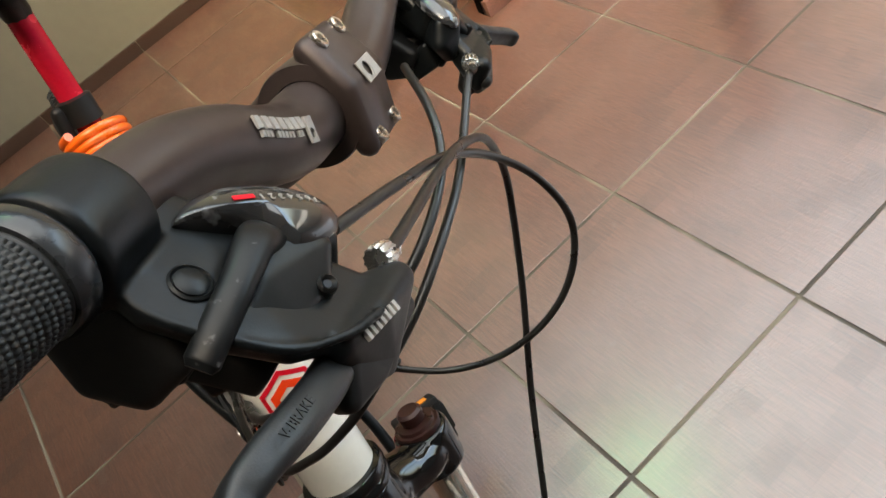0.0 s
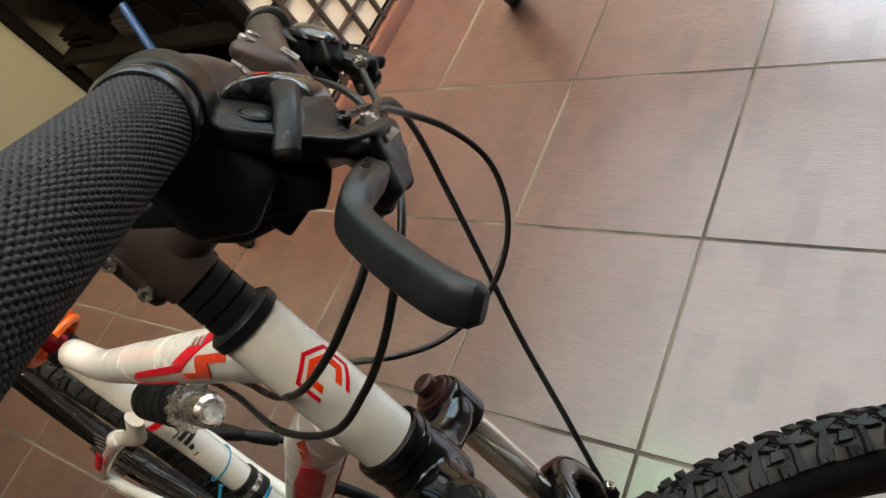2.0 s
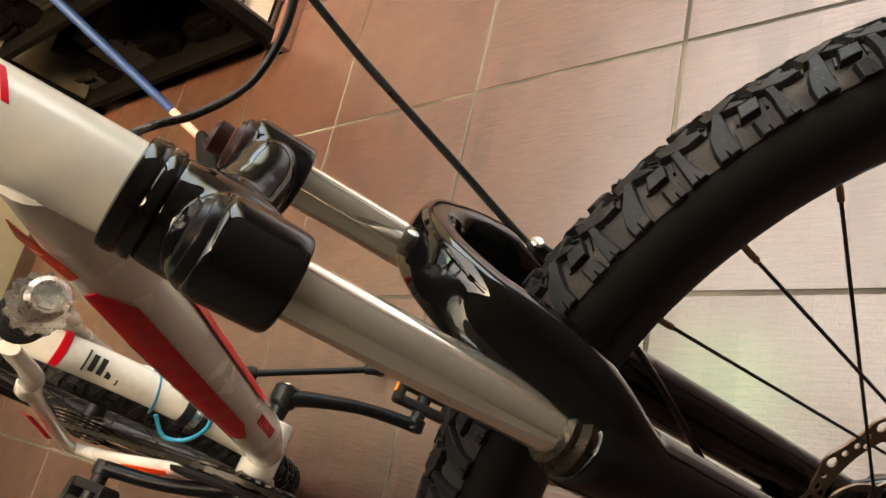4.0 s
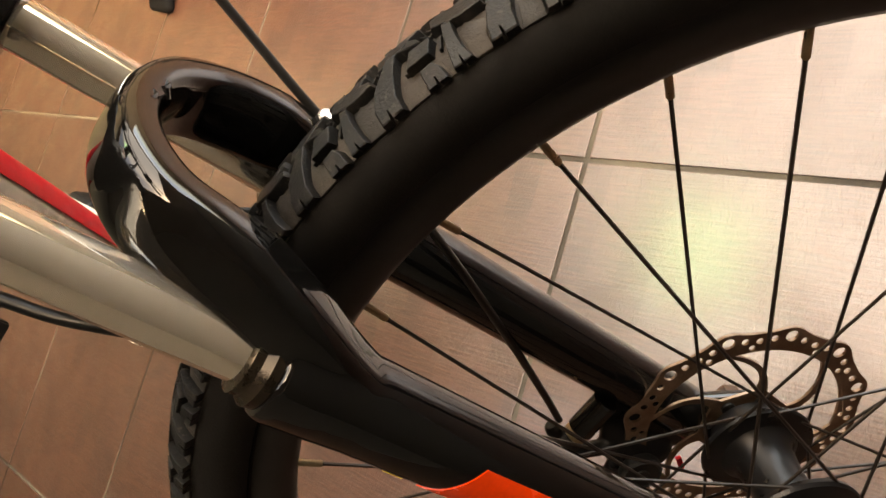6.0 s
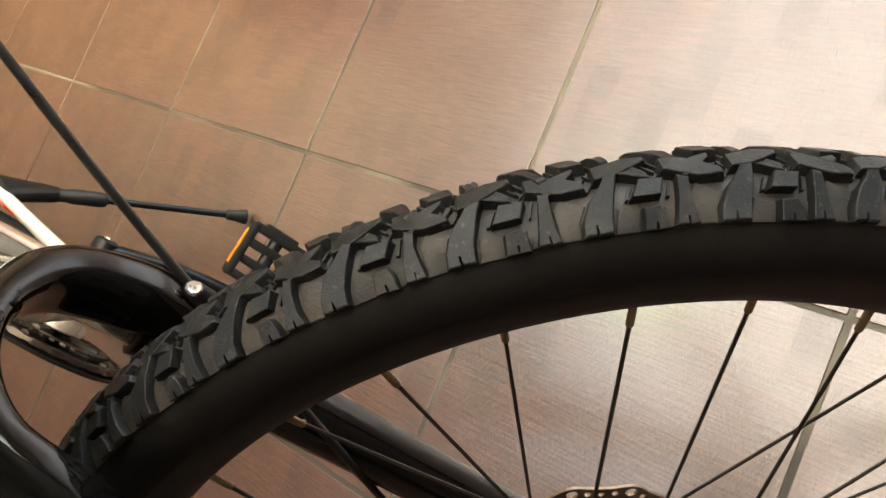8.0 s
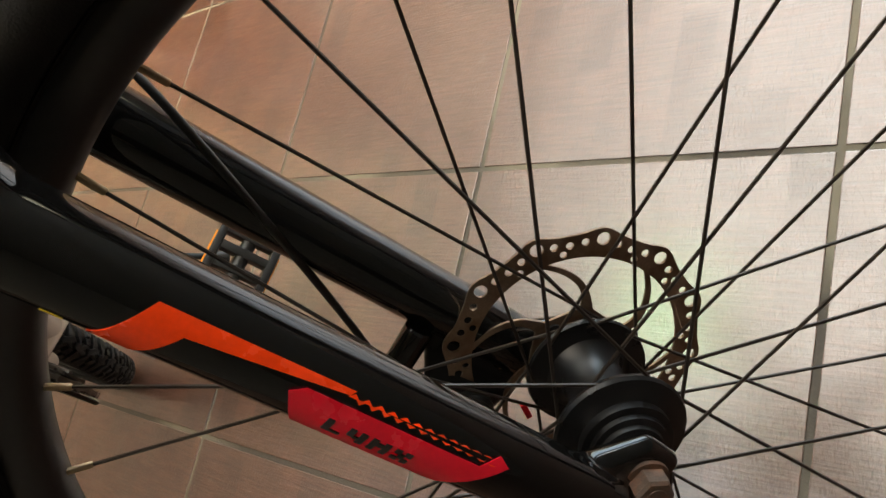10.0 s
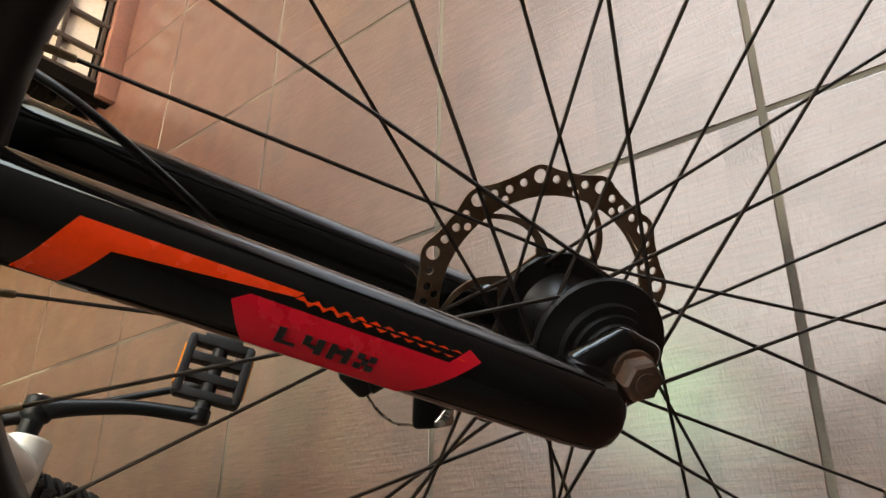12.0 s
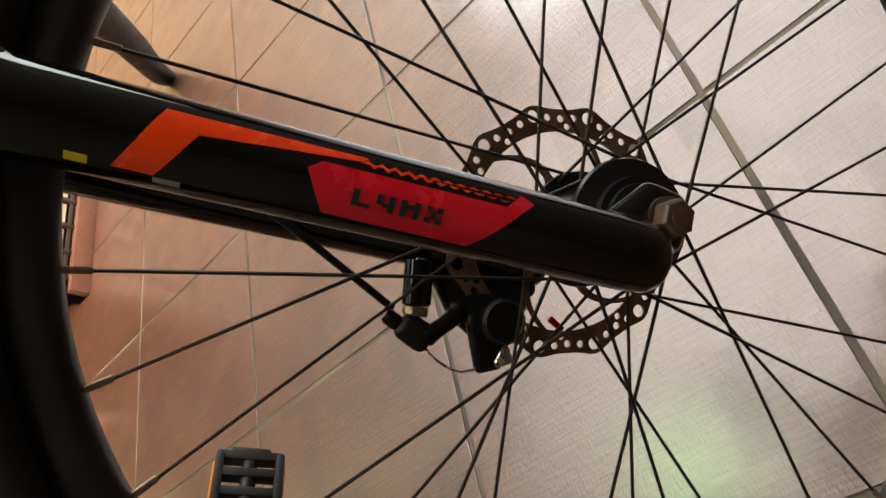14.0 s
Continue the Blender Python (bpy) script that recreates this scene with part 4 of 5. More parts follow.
# ---------- grips and controls ----------
def grip(s):
    a, b = Vector((0.0655, -0.190, 0.7457)), Vector((0.0563, -0.318, 0.7413))
    ln, d = (b - a).length, (b - a).normalized()
    n_l, n_a, r0 = 372, 270, 0.0134
    u = Vector((0, 0, 1)) - d * d.z
    u.normalize()
    w = d.cross(u)
    bm = bmesh.new()
    rings = []
    for i in range(n_l + 1):
        h = ln * i / n_l
        ring = []
        for k in range(n_a):
            t = 2 * math.pi * k / n_a
            p = 27 * t
            q = h / 0.00104 * math.pi
            row = int(math.floor(q * 0.5 / math.pi))
            bump = abs(math.sin(p + (math.pi / 2 if row % 2 else 0)) * math.sin(q * 0.5)) if 0.004 < h < ln - 0.004 else 0.4
            r = r0 - 0.0001 + 0.0008 * min(1.0, bump * 1.5)
            ring.append(bm.verts.new(a + d * h + (u * math.cos(t) + w * math.sin(t)) * r))
        rings.append(ring)
    for x, y in zip(rings, rings[1:]):
        for k in range(n_a):
            bm.faces.new((x[k], x[(k + 1) % n_a], y[(k + 1) % n_a], y[k]))
    bm.faces.new(rings[0][::-1])
    bm.faces.new(rings[-1])
    if s > 0:
        bmesh.ops.scale(bm, vec=(1, -1, 1), verts=bm.verts)
    g = part("grip", bm, GRIP, bike, "black rubber grip with a fine diamond knurl", 80)
    bm = bmesh.new()
    lathe(bm, [(0.0120, -0.0015), (0.0150, -0.0008), (0.0160, 0.0008), (0.0160, 0.0052), (0.0150, 0.0070), (0.0130, 0.0072)], a - d * 0.004, d, 48)
    if s > 0:
        bmesh.ops.scale(bm, vec=(1, -1, 1), verts=bm.verts)
    part("grip_flange", bm, FLANGE, g, "smooth black end flange")


for s in (-1, 1):
    grip(s)


def mirrored(bm, s):
    if s > 0:
        bmesh.ops.scale(bm, vec=(1, -1, 1), verts=bm.verts)
    return bm


def controls(s):
    pc, dc = bar_at(-0.165)
    bm = bmesh.new()
    lathe(bm, [(0.0130, -0.003), (0.0160, -0.0025), (0.0166, -0.0010), (0.0168, 0.006), (0.0166, 0.0180), (0.0160, 0.0198), (0.0140, 0.0205)], pc, dc, 56)
    hull(bm, [(0.0655, -0.1720, 0.7440, 0.0060), (0.0735, -0.1745, 0.7325, 0.0045), (0.0820, -0.1740, 0.7180, 0.0044), (0.0900, -0.1685, 0.7045, 0.0042), (0.0985, -0.1580, 0.6935, 0.0042),
              (0.0775, -0.1800, 0.7255, 0.0040), (0.0875, -0.1765, 0.7125, 0.0040), (0.0960, -0.1690, 0.7000, 0.0040),
              (0.0690, -0.1490, 0.7400, 0.0060), (0.0850, -0.1460, 0.7070, 0.0040), (0.0985, -0.1280, 0.6905, 0.0040), (0.0830, -0.1500, 0.6980, 0.0030)], 4)
    hull(bm, [(0.1055, -0.1170, 0.6840, 0.0054), (0.1040, -0.1390, 0.6860, 0.0058), (0.1015, -0.1575, 0.6900, 0.0046), (0.1000, -0.1550, 0.6840, 0.0040), (0.0995, -0.1400, 0.6700, 0.0040), (0.0985, -0.1180, 0.6750, 0.0040), (0.0930, -0.1330, 0.6900, 0.0060)], 4)
    sweep(bm, [(0.0735, -0.1790, 0.7365), (0.0798, -0.1830, 0.7262), (0.0900, -0.1792, 0.7130), (0.0990, -0.1718, 0.7008), (0.1070, -0.1590, 0.6935), (0.1105, -0.1440, 0.6895)], 0.0015, 8)
    root = melt(part("shift_lever_unit", mirrored(bm, s), SATIN, bike, "matt black shifter and brake lever unit"), 0.0009, 7)
    bm = bmesh.new()
    hull(bm, [(0.0900, -0.1500, 0.6720, 0.0050), (0.0900, -0.1300, 0.6740, 0.0060), (0.0900, -0.1560, 0.6820, 0.0040), (0.0950, -0.1500, 0.6740, 0.0030)], 3)
    hull(bm, [(0.1030, -0.1180, 0.6750, 0.0040), (0.1000, -0.1460, 0.6730, 0.0040), (0.0975, -0.1610, 0.6755, 0.0038), (0.0930, -0.1580, 0.6740, 0.0038), (0.0950, -0.1300, 0.6710, 0.0040), (0.1000, -0.1550, 0.6850, 0.0040)], 3)
    part("bracket_cavity", mirrored(bm, s), BLACKP, root, "black inner side of the bracket")
    # ratchet housing under the bar
    bm = bmesh.new()
    hull(bm, [(x, y, z, 0.0035) for x, z in ((0.038, 0.718), (0.040, 0.7085), (0.050, 0.6990), (0.060, 0.6960), (0.068, 0.704), (0.060, 0.714)) for y in (-0.126, -0.158)])
    hull(bm, [(x, y, z, 0.0040) for x, z in ((0.048, 0.730), (0.048, 0.712), (0.060, 0.704), (0.074, 0.710), (0.072, 0.730)) for y in (-0.150, -0.178)])
    low = melt(part("lower_housing", mirrored(bm, s), BLACKP, root, "black under-bar ratchet housing"), 0.0014, 4)
    bm = bmesh.new()
    hull(bm, [(x, y, z, 0.0022) for x, z in ((0.062, 0.6900), (0.077, 0.6930), (0.076, 0.705), (0.060, 0.700)) for y in (-0.130, -0.160)])
    part("housing_cover", mirrored(bm, s), SATIN, low, "stepped black housing cover")
    bm = bmesh.new()
    hull(bm, [(x, y, z, 0.0020) for x, z in ((0.052, 0.7165), (0.074, 0.7065), (0.083, 0.693), (0.078, 0.690), (0.052, 0.7080)) for y in (-0.140, -0.1660)])
    part("housing_plate", mirrored(bm, s), BLACKP, low)
    bm = bmesh.new()
    hull(bm, [(x, y, z, 0.0024) for x, z in ((0.0330, 0.7280), (0.0440, 0.7185), (0.0560, 0.7075), (0.0660, 0.7035), (0.0680, 0.7070), (0.0560, 0.7150), (0.0420, 0.7270)) for y in (-0.158, -0.1720)], 3)
    part("release_lever", mirrored(bm, s), SATIN, low, "long black lever under the bar")
    # gear pod under a domed display canopy
    wu, wn = Vector((0.402, 0.765, -0.504)), Vector((0.789, -0.010, 0.614))
    wv = wn.cross(wu)
    wc = Vector((0.0891, -0.1388, 0.7233)) - wn * 0.0005

    def on_pod(u, v, n):
        return wc + wu * u + wv * v + wn * n

    bm = bmesh.new()
    hull(bm, [(*on_pod(u, v, n), r) for u, v, n, r in ((0.003, -0.004, -0.003, 0.0045), (0.018, -0.005, -0.003, 0.0050), (0.019, 0.004, -0.003, 0.0040), (0.004, -0.004, -0.016, 0.0050), (0.022, -0.008, -0.016, 0.0055), (0.024, 0.002, -0.012, 0.0050))], 3)
    hull(bm, [(*on_pod(u, v, n), r) for u, v, n, r in ((-0.018, 0.005, -0.004, 0.0025), (0.004, 0.005, -0.004, 0.0035), (-0.014, 0.006, -0.016, 0.0035), (0.004, 0.002, -0.016, 0.0040))], 2)
    hull(bm, [(0.0925, -0.1470, 0.7180, 0.0030), (0.0930, -0.1590, 0.7150, 0.0026), (0.0900, -0.1700, 0.7105, 0.0022), (0.0980, -0.1345, 0.7090, 0.0034), (0.0980, -0.1450, 0.7015, 0.0028), (0.0950, -0.1590, 0.7020, 0.0026), (0.0880, -0.1450, 0.7050, 0.0040)], 3)
    pod = melt(part("gear_pod", mirrored(bm, s), SATIN, root, "black gear pod"), 0.0008, 8)
    bm = bmesh.new()
    # leaf-shaped outline: pointed at the outer tip, cut back over the open recess
    edge = []
    for j in range(48):
        t = 2 * math.pi * j / 48
        u, v = 0.0250 * math.cos(t), 0.0122 * math.sin(t)
        k = min(1.0, max(0.0, (u + 0.008) / 0.012))
        if v < 0:
            v *= 0.20 + 0.85 * k * k * (3 - 2 * k)
        if u < 0:
            v *= 1 - 0.35 * (u / 0.025) ** 4
        edge.append((u, v))
    rings = [[bm.verts.new(on_pod(u * math.cos(p), v * math.cos(p), 0.0078 * math.sin(p))) for u, v in edge] for p in [radians(9 * k) for k in range(10)]]
    tip = bm.verts.new(on_pod(0, 0, 0.0078))
    low = [bm.verts.new(on_pod(u * 0.95, v * 0.93, -0.0020)) for u, v in edge]
    for p0, p1 in zip([low] + rings, rings):
        for j in range(48):
            bm.faces.new((p0[j], p0[(j + 1) % 48], p1[(j + 1) % 48], p1[j]))
    for j in range(48):
        bm.faces.new((rings[-1][j], rings[-1][(j + 1) % 48], tip))
    bm.faces.new(low[::-1])
    win = part("display_window", mirrored(bm, s), WINDOW, pod, "worn domed gear display window")
    bm = bmesh.new()
    sweep(bm, [(0.1000, -0.1330, 0.7110), (0.0990, -0.1390, 0.7080), (0.1000, -0.1440, 0.7040), (0.0990, -0.1470, 0.6990)], 0.0006, 6)
    part("pod_seam", mirrored(bm, s), DARKPRINT, pod)
    if s < 0:
        # gear numbers on the window, read from the saddle
        def on_dome(u, v):
            return on_pod(u, v, 0.0078 * math.sqrt(1 - (u / 0.0250) ** 2 - (v / 0.0122) ** 2) + 0.0002)

        for k, ch in enumerate("1234567"):
            u, v = -0.0010 + 0.0030 * k, 0.0022
            run = (on_dome(u - 0.001, v) - on_dome(u + 0.001, v)).normalized()
            n = run.cross(on_dome(u, v - 0.001) - on_dome(u, v + 0.001)).normalized()
            m = Matrix((run, n.cross(run), n)).transposed().to_4x4()
            m.translation = on_dome(u, v)
            bm = letters(bmesh.new(), ch, 0.0034, m, 0.0002)
            part("gear_number", bm, PRINT, win)
        run = (on_dome(-0.009, 0.0015) - on_dome(-0.005, 0.0015)).normalized()
        n = run.cross(on_dome(-0.007, 0.0005) - on_dome(-0.007, 0.0025)).normalized()
        m = Matrix((run, n.cross(run), n)).transposed().to_4x4()
        m.translation = on_dome(-0.007, 0.0015)
        part("gear_pointer", block(bmesh.new(), (0.0060, 0.0016, 0.0004), m), RED, win, "red pointer")
    # small bright ratchet parts in the open recess
    bm = bmesh.new()
    hull(bm, [(0.0800, -0.1500, 0.7240, 0.0012), (0.0845, -0.1520, 0.7200, 0.0010), (0.0830, -0.1480, 0.7240, 0.0012)])
    part("return_spring", mirrored(bm, s), BOLT, pod, "bit of bright steel spring")
    # thumb lever
    bm = bmesh.new()
    bar_loft(bm, [(0.0900, -0.1420, 0.7190), (0.0940, -0.1530, 0.7232), (0.0935, -0.1670, 0.7200), (0.0895, -0.1790, 0.7150), (0.0862, -0.1850, 0.7115)], [0.0062, 0.0054, 0.0044, 0.0044, 0.0044], [0.0040, 0.0038, 0.0034, 0.0032, 0.0026], (0.73, -0.12, -0.67), 2.4)
    part("thumb_lever", mirrored(bm, s), SCUFF, root, "scuffed black thumb lever")
    # round button with its rim
    n = Vector((0.80, -0.10, 0.59)).normalized()
    c = Vector((0.0847, -0.1712, 0.7250))
    bm = bmesh.new()
    lathe(bm, [(0.0055, -0.006), (0.0055, 0.0006), (0.0049, 0.0011), (0.0044, 0.0004)], c, n, 32)
    lathe(bm, [(0.0042, -0.003), (0.0042, 0.0010), (0.0032, 0.0016), (0.0, 0.0017)], c, n, 32)
    part("round_plug", mirrored(bm, s), SATIN, root, "round black plug")
    # clamp screw
    bm = bmesh.new()
    lathe(bm, [(0.0028, -0.004), (0.0030, 0.002), (0.0022, 0.0030), (0.0012, 0.0020)], (0.1000, -0.1462, 0.7020), (0.75, -0.3, 0.5), 12)
    part("clamp_screw", mirrored(bm, s), HUB, root, "dark cross-head screw")
    # knurled cable adjuster
    ax = Vector((0.12, 0.97, -0.22)).normalized()
    bm = bmesh.new()
    for k, r in enumerate((0.0050,)):
        lathe(bm, [(0.0046, 0), (r, 0.0006), (r, 0.0070), (0.0046, 0.0078), (0.0030, 0.0080)], (0.1010, -0.1145, 0.6905), ax, 28)
    for i, v in enumerate(bm.verts):
        if i % 2:
            c = Vector((0.1010, -0.1145, 0.6905))
            h = (v.co - c).dot(ax)
            v.co = c + ax * h + (v.co - c - ax * h) * 0.88
    lathe(bm, [(0.0034, 0.008), (0.0034, 0.0120), (0.0026, 0.0125)], (0.1010, -0.1145, 0.6905), ax, 16)
    part("cable_adjuster", mirrored(bm, s), SILVER, root, "knurled silver cable adjuster")
    # brake lever
    bm = bmesh.new()
    bar_loft(bm, [(0.0950, -0.1480, 0.6830), (0.0965, -0.1660, 0.6850), (0.0960, -0.1840, 0.6880), (0.0930, -0.1985, 0.6895), (0.0905, -0.2090, 0.6870), (0.0960, -0.2322, 0.6773), (0.1020, -0.2490, 0.6695), (0.1060, -0.2535, 0.6645)], [0.0050, 0.0053, 0.0056, 0.0060, 0.0062, 0.0062, 0.0062, 0.0056], [0.0054, 0.0058, 0.0056, 0.0050, 0.0047, 0.0044, 0.0043, 0.0038], (-0.835, 0.0, -0.55), 3.4)
    lv = part("brake_lever", mirrored(bm, s), LEVER, root, "matt grey-black resin brake lever")
    if s < 0:
        n = Vector((0.835, 0.0, 0.55)).normalized()
        la, lb = Vector((0.0990, -0.2025, 0.6936)), Vector((0.1052, -0.1850, 0.6948))
        run = lb - la
        run = (run - n * run.dot(n)).normalized()
        m = Matrix((run, n.cross(run), n)).transposed().to_4x4()
        m.translation = la.lerp(lb, 0.42) - n.cross(run) * 0.0013
        bm = letters(bmesh.new(), "V-BRAKE", 0.0037, m, 0.0002)
        part("lever_lettering", bm, HUB, lv, "moulded lettering")
        # pale lettering bars on the bracket
        n = Vector((0.93, 0.02, 0.30)).normalized()
        pa, pb = Vector((0.1074, -0.1545, 0.6885)), Vector((0.1102, -0.1350, 0.6850))
        run = (pb - pa).normalized()
        run = (run - n * run.dot(n)).normalized()
        m = Matrix((run, n.cross(run), n)).transposed().to_4x4()
        for k in range(7):
            m.translation = pa.lerp(pb, (k + 0.5) / 7)
            bm = block(bmesh.new(), (0.0017, 0.0032, 0.0014), m)
            part("lettering_bar", bm, PRINT, root)
    # reach hole
    bm = bmesh.new()
    lathe(bm, [(0.0012, -0.002), (0.0012, 0.0004), (0.0006, 0.0005)], (0.1026, -0.2400, 0.6779), (0.83, 0.0, 0.55), 10)
    part("lever_pin", mirrored(bm, s), DARKPRINT, lv)


controls(-1)
controls(1)


# ---------- main frame ----------
def fpart(name, bm, material, label="", parent=None, angle=38):
    bmesh.ops.transform(bm, matrix=FRAME_M, verts=bm.verts)
    return part(name, bm, material, parent or bike, label, angle)


bm = bmesh.new()
lathe(bm, [(0.0200, 0.5205), (0.0215, 0.5215), (0.0215, 0.60), (0.0215, 0.6365), (0.0200, 0.6375)], (0, 0, 0), (0, 0, 1), 48)
head = fpart("head_tube", bm, WHITE, "white painted head tube")
BB = (-0.635, 0.0, 0.260)
bm = bmesh.new()
sweep(bm, [(-0.006, 0, 0.553), (-0.12, 0, 0.512), (-0.15, 0, 0.4961), (-0.31, 0, 0.4115), (-0.47, 0, 0.3269), (-0.50, 0, 0.311), BB], [0.0240, 0.0246, 0.0246, 0.0246, 0.0246, 0.0246, 0.0230], 32)
down = fpart("down_tube", bm, WHITE, "white painted down tube")
bm = bmesh.new()
sweep(bm, [(-0.004, 0, 0.615), (-0.12, 0, 0.617), (-0.33, 0, 0.621), (-0.48, 0, 0.628), (-0.555, 0, 0.655)], [0.0210, 0.0205, 0.0200, 0.0175, 0.0175], 28, side=(0, 1, 0))
top = fpart("top_tube", bm, WHITE, "white painted top tube")
bm = bmesh.new()
sweep(bm, [BB, (-0.598, 0.004, 0.37), (-0.578, 0.004, 0.47), (-0.572, 0, 0.58), (-0.573, 0, 0.665)], [0.0180, 0.0190, 0.0195, 0.0185, 0.0175], 28)
seat_tube = fpart("seat_tube", bm, WHITE, "white painted seat tube")
bm = bmesh.new()
rod(bm, (BB[0], -0.037, BB[2]), (BB[0], 0.037, BB[2]), 0.0235, 32, edge=0.002)
fpart("bottom_bracket_shell", bm, WHITE, "white bottom bracket shell")


# decals: head badge
def head_decal(loop, material, lift):
    bm = on_tube(bmesh.new(), loop, (0, 0, 0), (0, 0, 1), (1, 0, 0), 0.0215 + lift, 3)
    fpart("head_badge", bm, material, "red and orange hexagon emblem", head, 60)


def hexring(cz, r0, r1, k0, k1, material):
    k = 57.3 / 0.0215
    for i in range(k0, k1):
        a, b = radians(60 * i + 30), radians(60 * i + 90)
        pts = [(r1, a), (r1, b), (r0, b), (r0, a)]
        head_decal([(cz + r * math.sin(t) * 1.08, r * math.cos(t) * k) for r, t in pts], material, 0.0004)


for k in (0, 1, 2, 4, 5):
    hexring(0.588, 0.0152, 0.0180, k, k + 1, RED)
    hexring(0.588, 0.0075, 0.0122, k, k + 1, ORANGE)


def side_decal(par, a, b, corners, r, material, name="red_decal", lift=0.0006, flat=1.0, lab=""):
    a, b = Vector(a), Vector(b)
    bm = on_tube(bmesh.new(), corners, a, b - a, (0, -1, 0), r + lift, 14)
    fpart(name, bm, material, lab, par, 60)


DT0, DT1 = (-0.12, 0, 0.512), (-0.50, 0, 0.311)
for flip in (False, True):
    z = (lambda a: -166 - a) if flip else (lambda a: a)
    side_decal(down, DT0, DT1, [(-0.015, z(-6)), (-0.020, z(-24)), (0.010, z(-50)), (0.300, z(-52)), (0.345, z(-36)), (0.335, z(-8)), (0.10, z(8))], 0.0262, RED, lab="red down tube flash")
side_decal(down, DT0, DT1, [(-0.10, -8), (-0.04, -22), (-0.035, -8), (-0.08, 4)], 0.0262, ORANGE, "orange_decal")
for k in range(7):
    h = 0.322 + 0.0105 * k
    side_decal(down, DT0, DT1, [(h, -72), (h + 0.0024, -72), (h + 0.0024, -94), (h, -94)], 0.0256, RED, "lettering_bar")
    side_decal(down, DT0, DT1, [(h + 0.0045, -72), (h + 0.0066, -72), (h + 0.0066, -94), (h + 0.0045, -94)], 0.0256, RED, "lettering_bar")
    h = 0.070 + 0.030 * k
    side_decal(down, DT0, DT1, [(h, 6), (h + 0.022, 2), (h + 0.024, -2), (h + 0.004, 2)], 0.0262, PRINT, "lettering_bar", 0.0012)
TT0, TT1 = (-0.12, 0, 0.617), (-0.33, 0, 0.621)
for quad in ([(-0.085, 92), (-0.045, 92), (0.032, 36), (-0.005, 36)], [(-0.004, 36), (0.150, 24), (0.162, 8), (0.018, 18)]):
    side_decal(top, TT0, TT1, quad, 0.0207, RED, lab="red top tube flash")
for quad in ([(-0.092, 48), (-0.030, 48), (-0.024, 32), (-0.086, 32)], [(-0.052, 32), (-0.024, 32), (-0.020, 15), (-0.048, 15)], [(-0.048, 15), (0.014, 15), (0.024, 0), (-0.040, 0)]):
    side_decal(top, TT0, TT1, quad, 0.0207, ORANGE, "orange_decal", 0.0009)
side_decal(top, TT0, TT1, [(0.05, -12), (0.17, -8), (0.17, -24), (0.07, -26)], 0.0207, RED)
for k in range(3):
    h = -0.044 + 0.011 * k
    side_decal(top, TT0, TT1, [(h, 86), (h + 0.006, 86), (h + 0.009, 66), (h + 0.003, 66)], 0.0207, PRINT, "lettering_bar", 0.0010)

# seat post, collar, coiled lock, saddle
POST0, POST1 = Vector((-0.573, 0, 0.660)), Vector((-0.548, 0.004, 0.862))
bm = bmesh.new()
rod(bm, POST0, POST1, 0.0145, 28)
fpart("seat_post", bm, POSTRED, "red anodised seat post")
bm = bmesh.new()
lathe(bm, [(0.0175, -0.008), (0.0205, -0.007), (0.0205, 0.010), (0.0180, 0.012), (0.0150, 0.012)], POST0, POST1 - POST0, 32)
fpart("seat_collar", bm, BLACKP, "black seat post collar")
bm = bmesh.new()
pc = POST0.lerp(POST1, 0.44)
lathe(bm, [(0.0150, -0.016), (0.0200, -0.015), (0.0205, 0.014), (0.0150, 0.016)], pc, POST1 - POST0, 24)
hull(bm, [(pc.x - 0.01, pc.y - 0.024, pc.z - 0.004, 0.009), (pc.x + 0.01, pc.y - 0.022, pc.z + 0.006, 0.008), (pc.x - 0.004, pc.y - 0.028, pc.z - 0.050, 0.008)])
fpart("lock_bracket", bm, BLACKP, "black plastic lock bracket")
bm = bmesh.new()
coil = []
for k in range(118):
    a = 2 * math.pi * k / 24
    coil.append((-0.568 + 0.035 * math.cos(a), 0.035 * math.sin(a), 0.676 + 0.0095 * k / 24 + 0.010 * math.cos(a)))
sweep(bm, coil, 0.0055, 10, smooth=0)
fpart("coiled_lock", bm, LOCK, "orange coiled cable lock round the seat post")
bm = bmesh.new()
hull(bm, [(-0.405, 0.012, 0.885, 0.022), (-0.44, 0.008, 0.892, 0.024), (-0.52, -0.018, 0.902, 0.022), (-0.52, 0.030, 0.902, 0.022)])
hull(bm, [(-0.52, -0.018, 0.902, 0.022), (-0.52, 0.030, 0.902, 0.022), (-0.66, -0.060, 0.935, 0.024), (-0.66, 0.068, 0.935, 0.024), (-0.67, 0, 0.945, 0.022)])
fpart("saddle", bm, SADDLE, "black vinyl saddle")
bm = bmesh.new()
hull(bm, [(POST1.x, 0.004, POST1.z, 0.016), (POST1.x - 0.02, 0.004, POST1.z + 0.014, 0.016), (POST1.x + 0.02, 0.004, POST1.z + 0.012, 0.014)])
for y in (-0.018, 0.026):
    sweep(bm, [(-0.43, y * 0.4, 0.872), (-0.50, y, 0.868), (-0.60, y, 0.880), (-0.65, y * 1.4, 0.915)], 0.0036, 8)
fpart("saddle_clamp", bm, BLACKP, "black saddle clamp and rails")

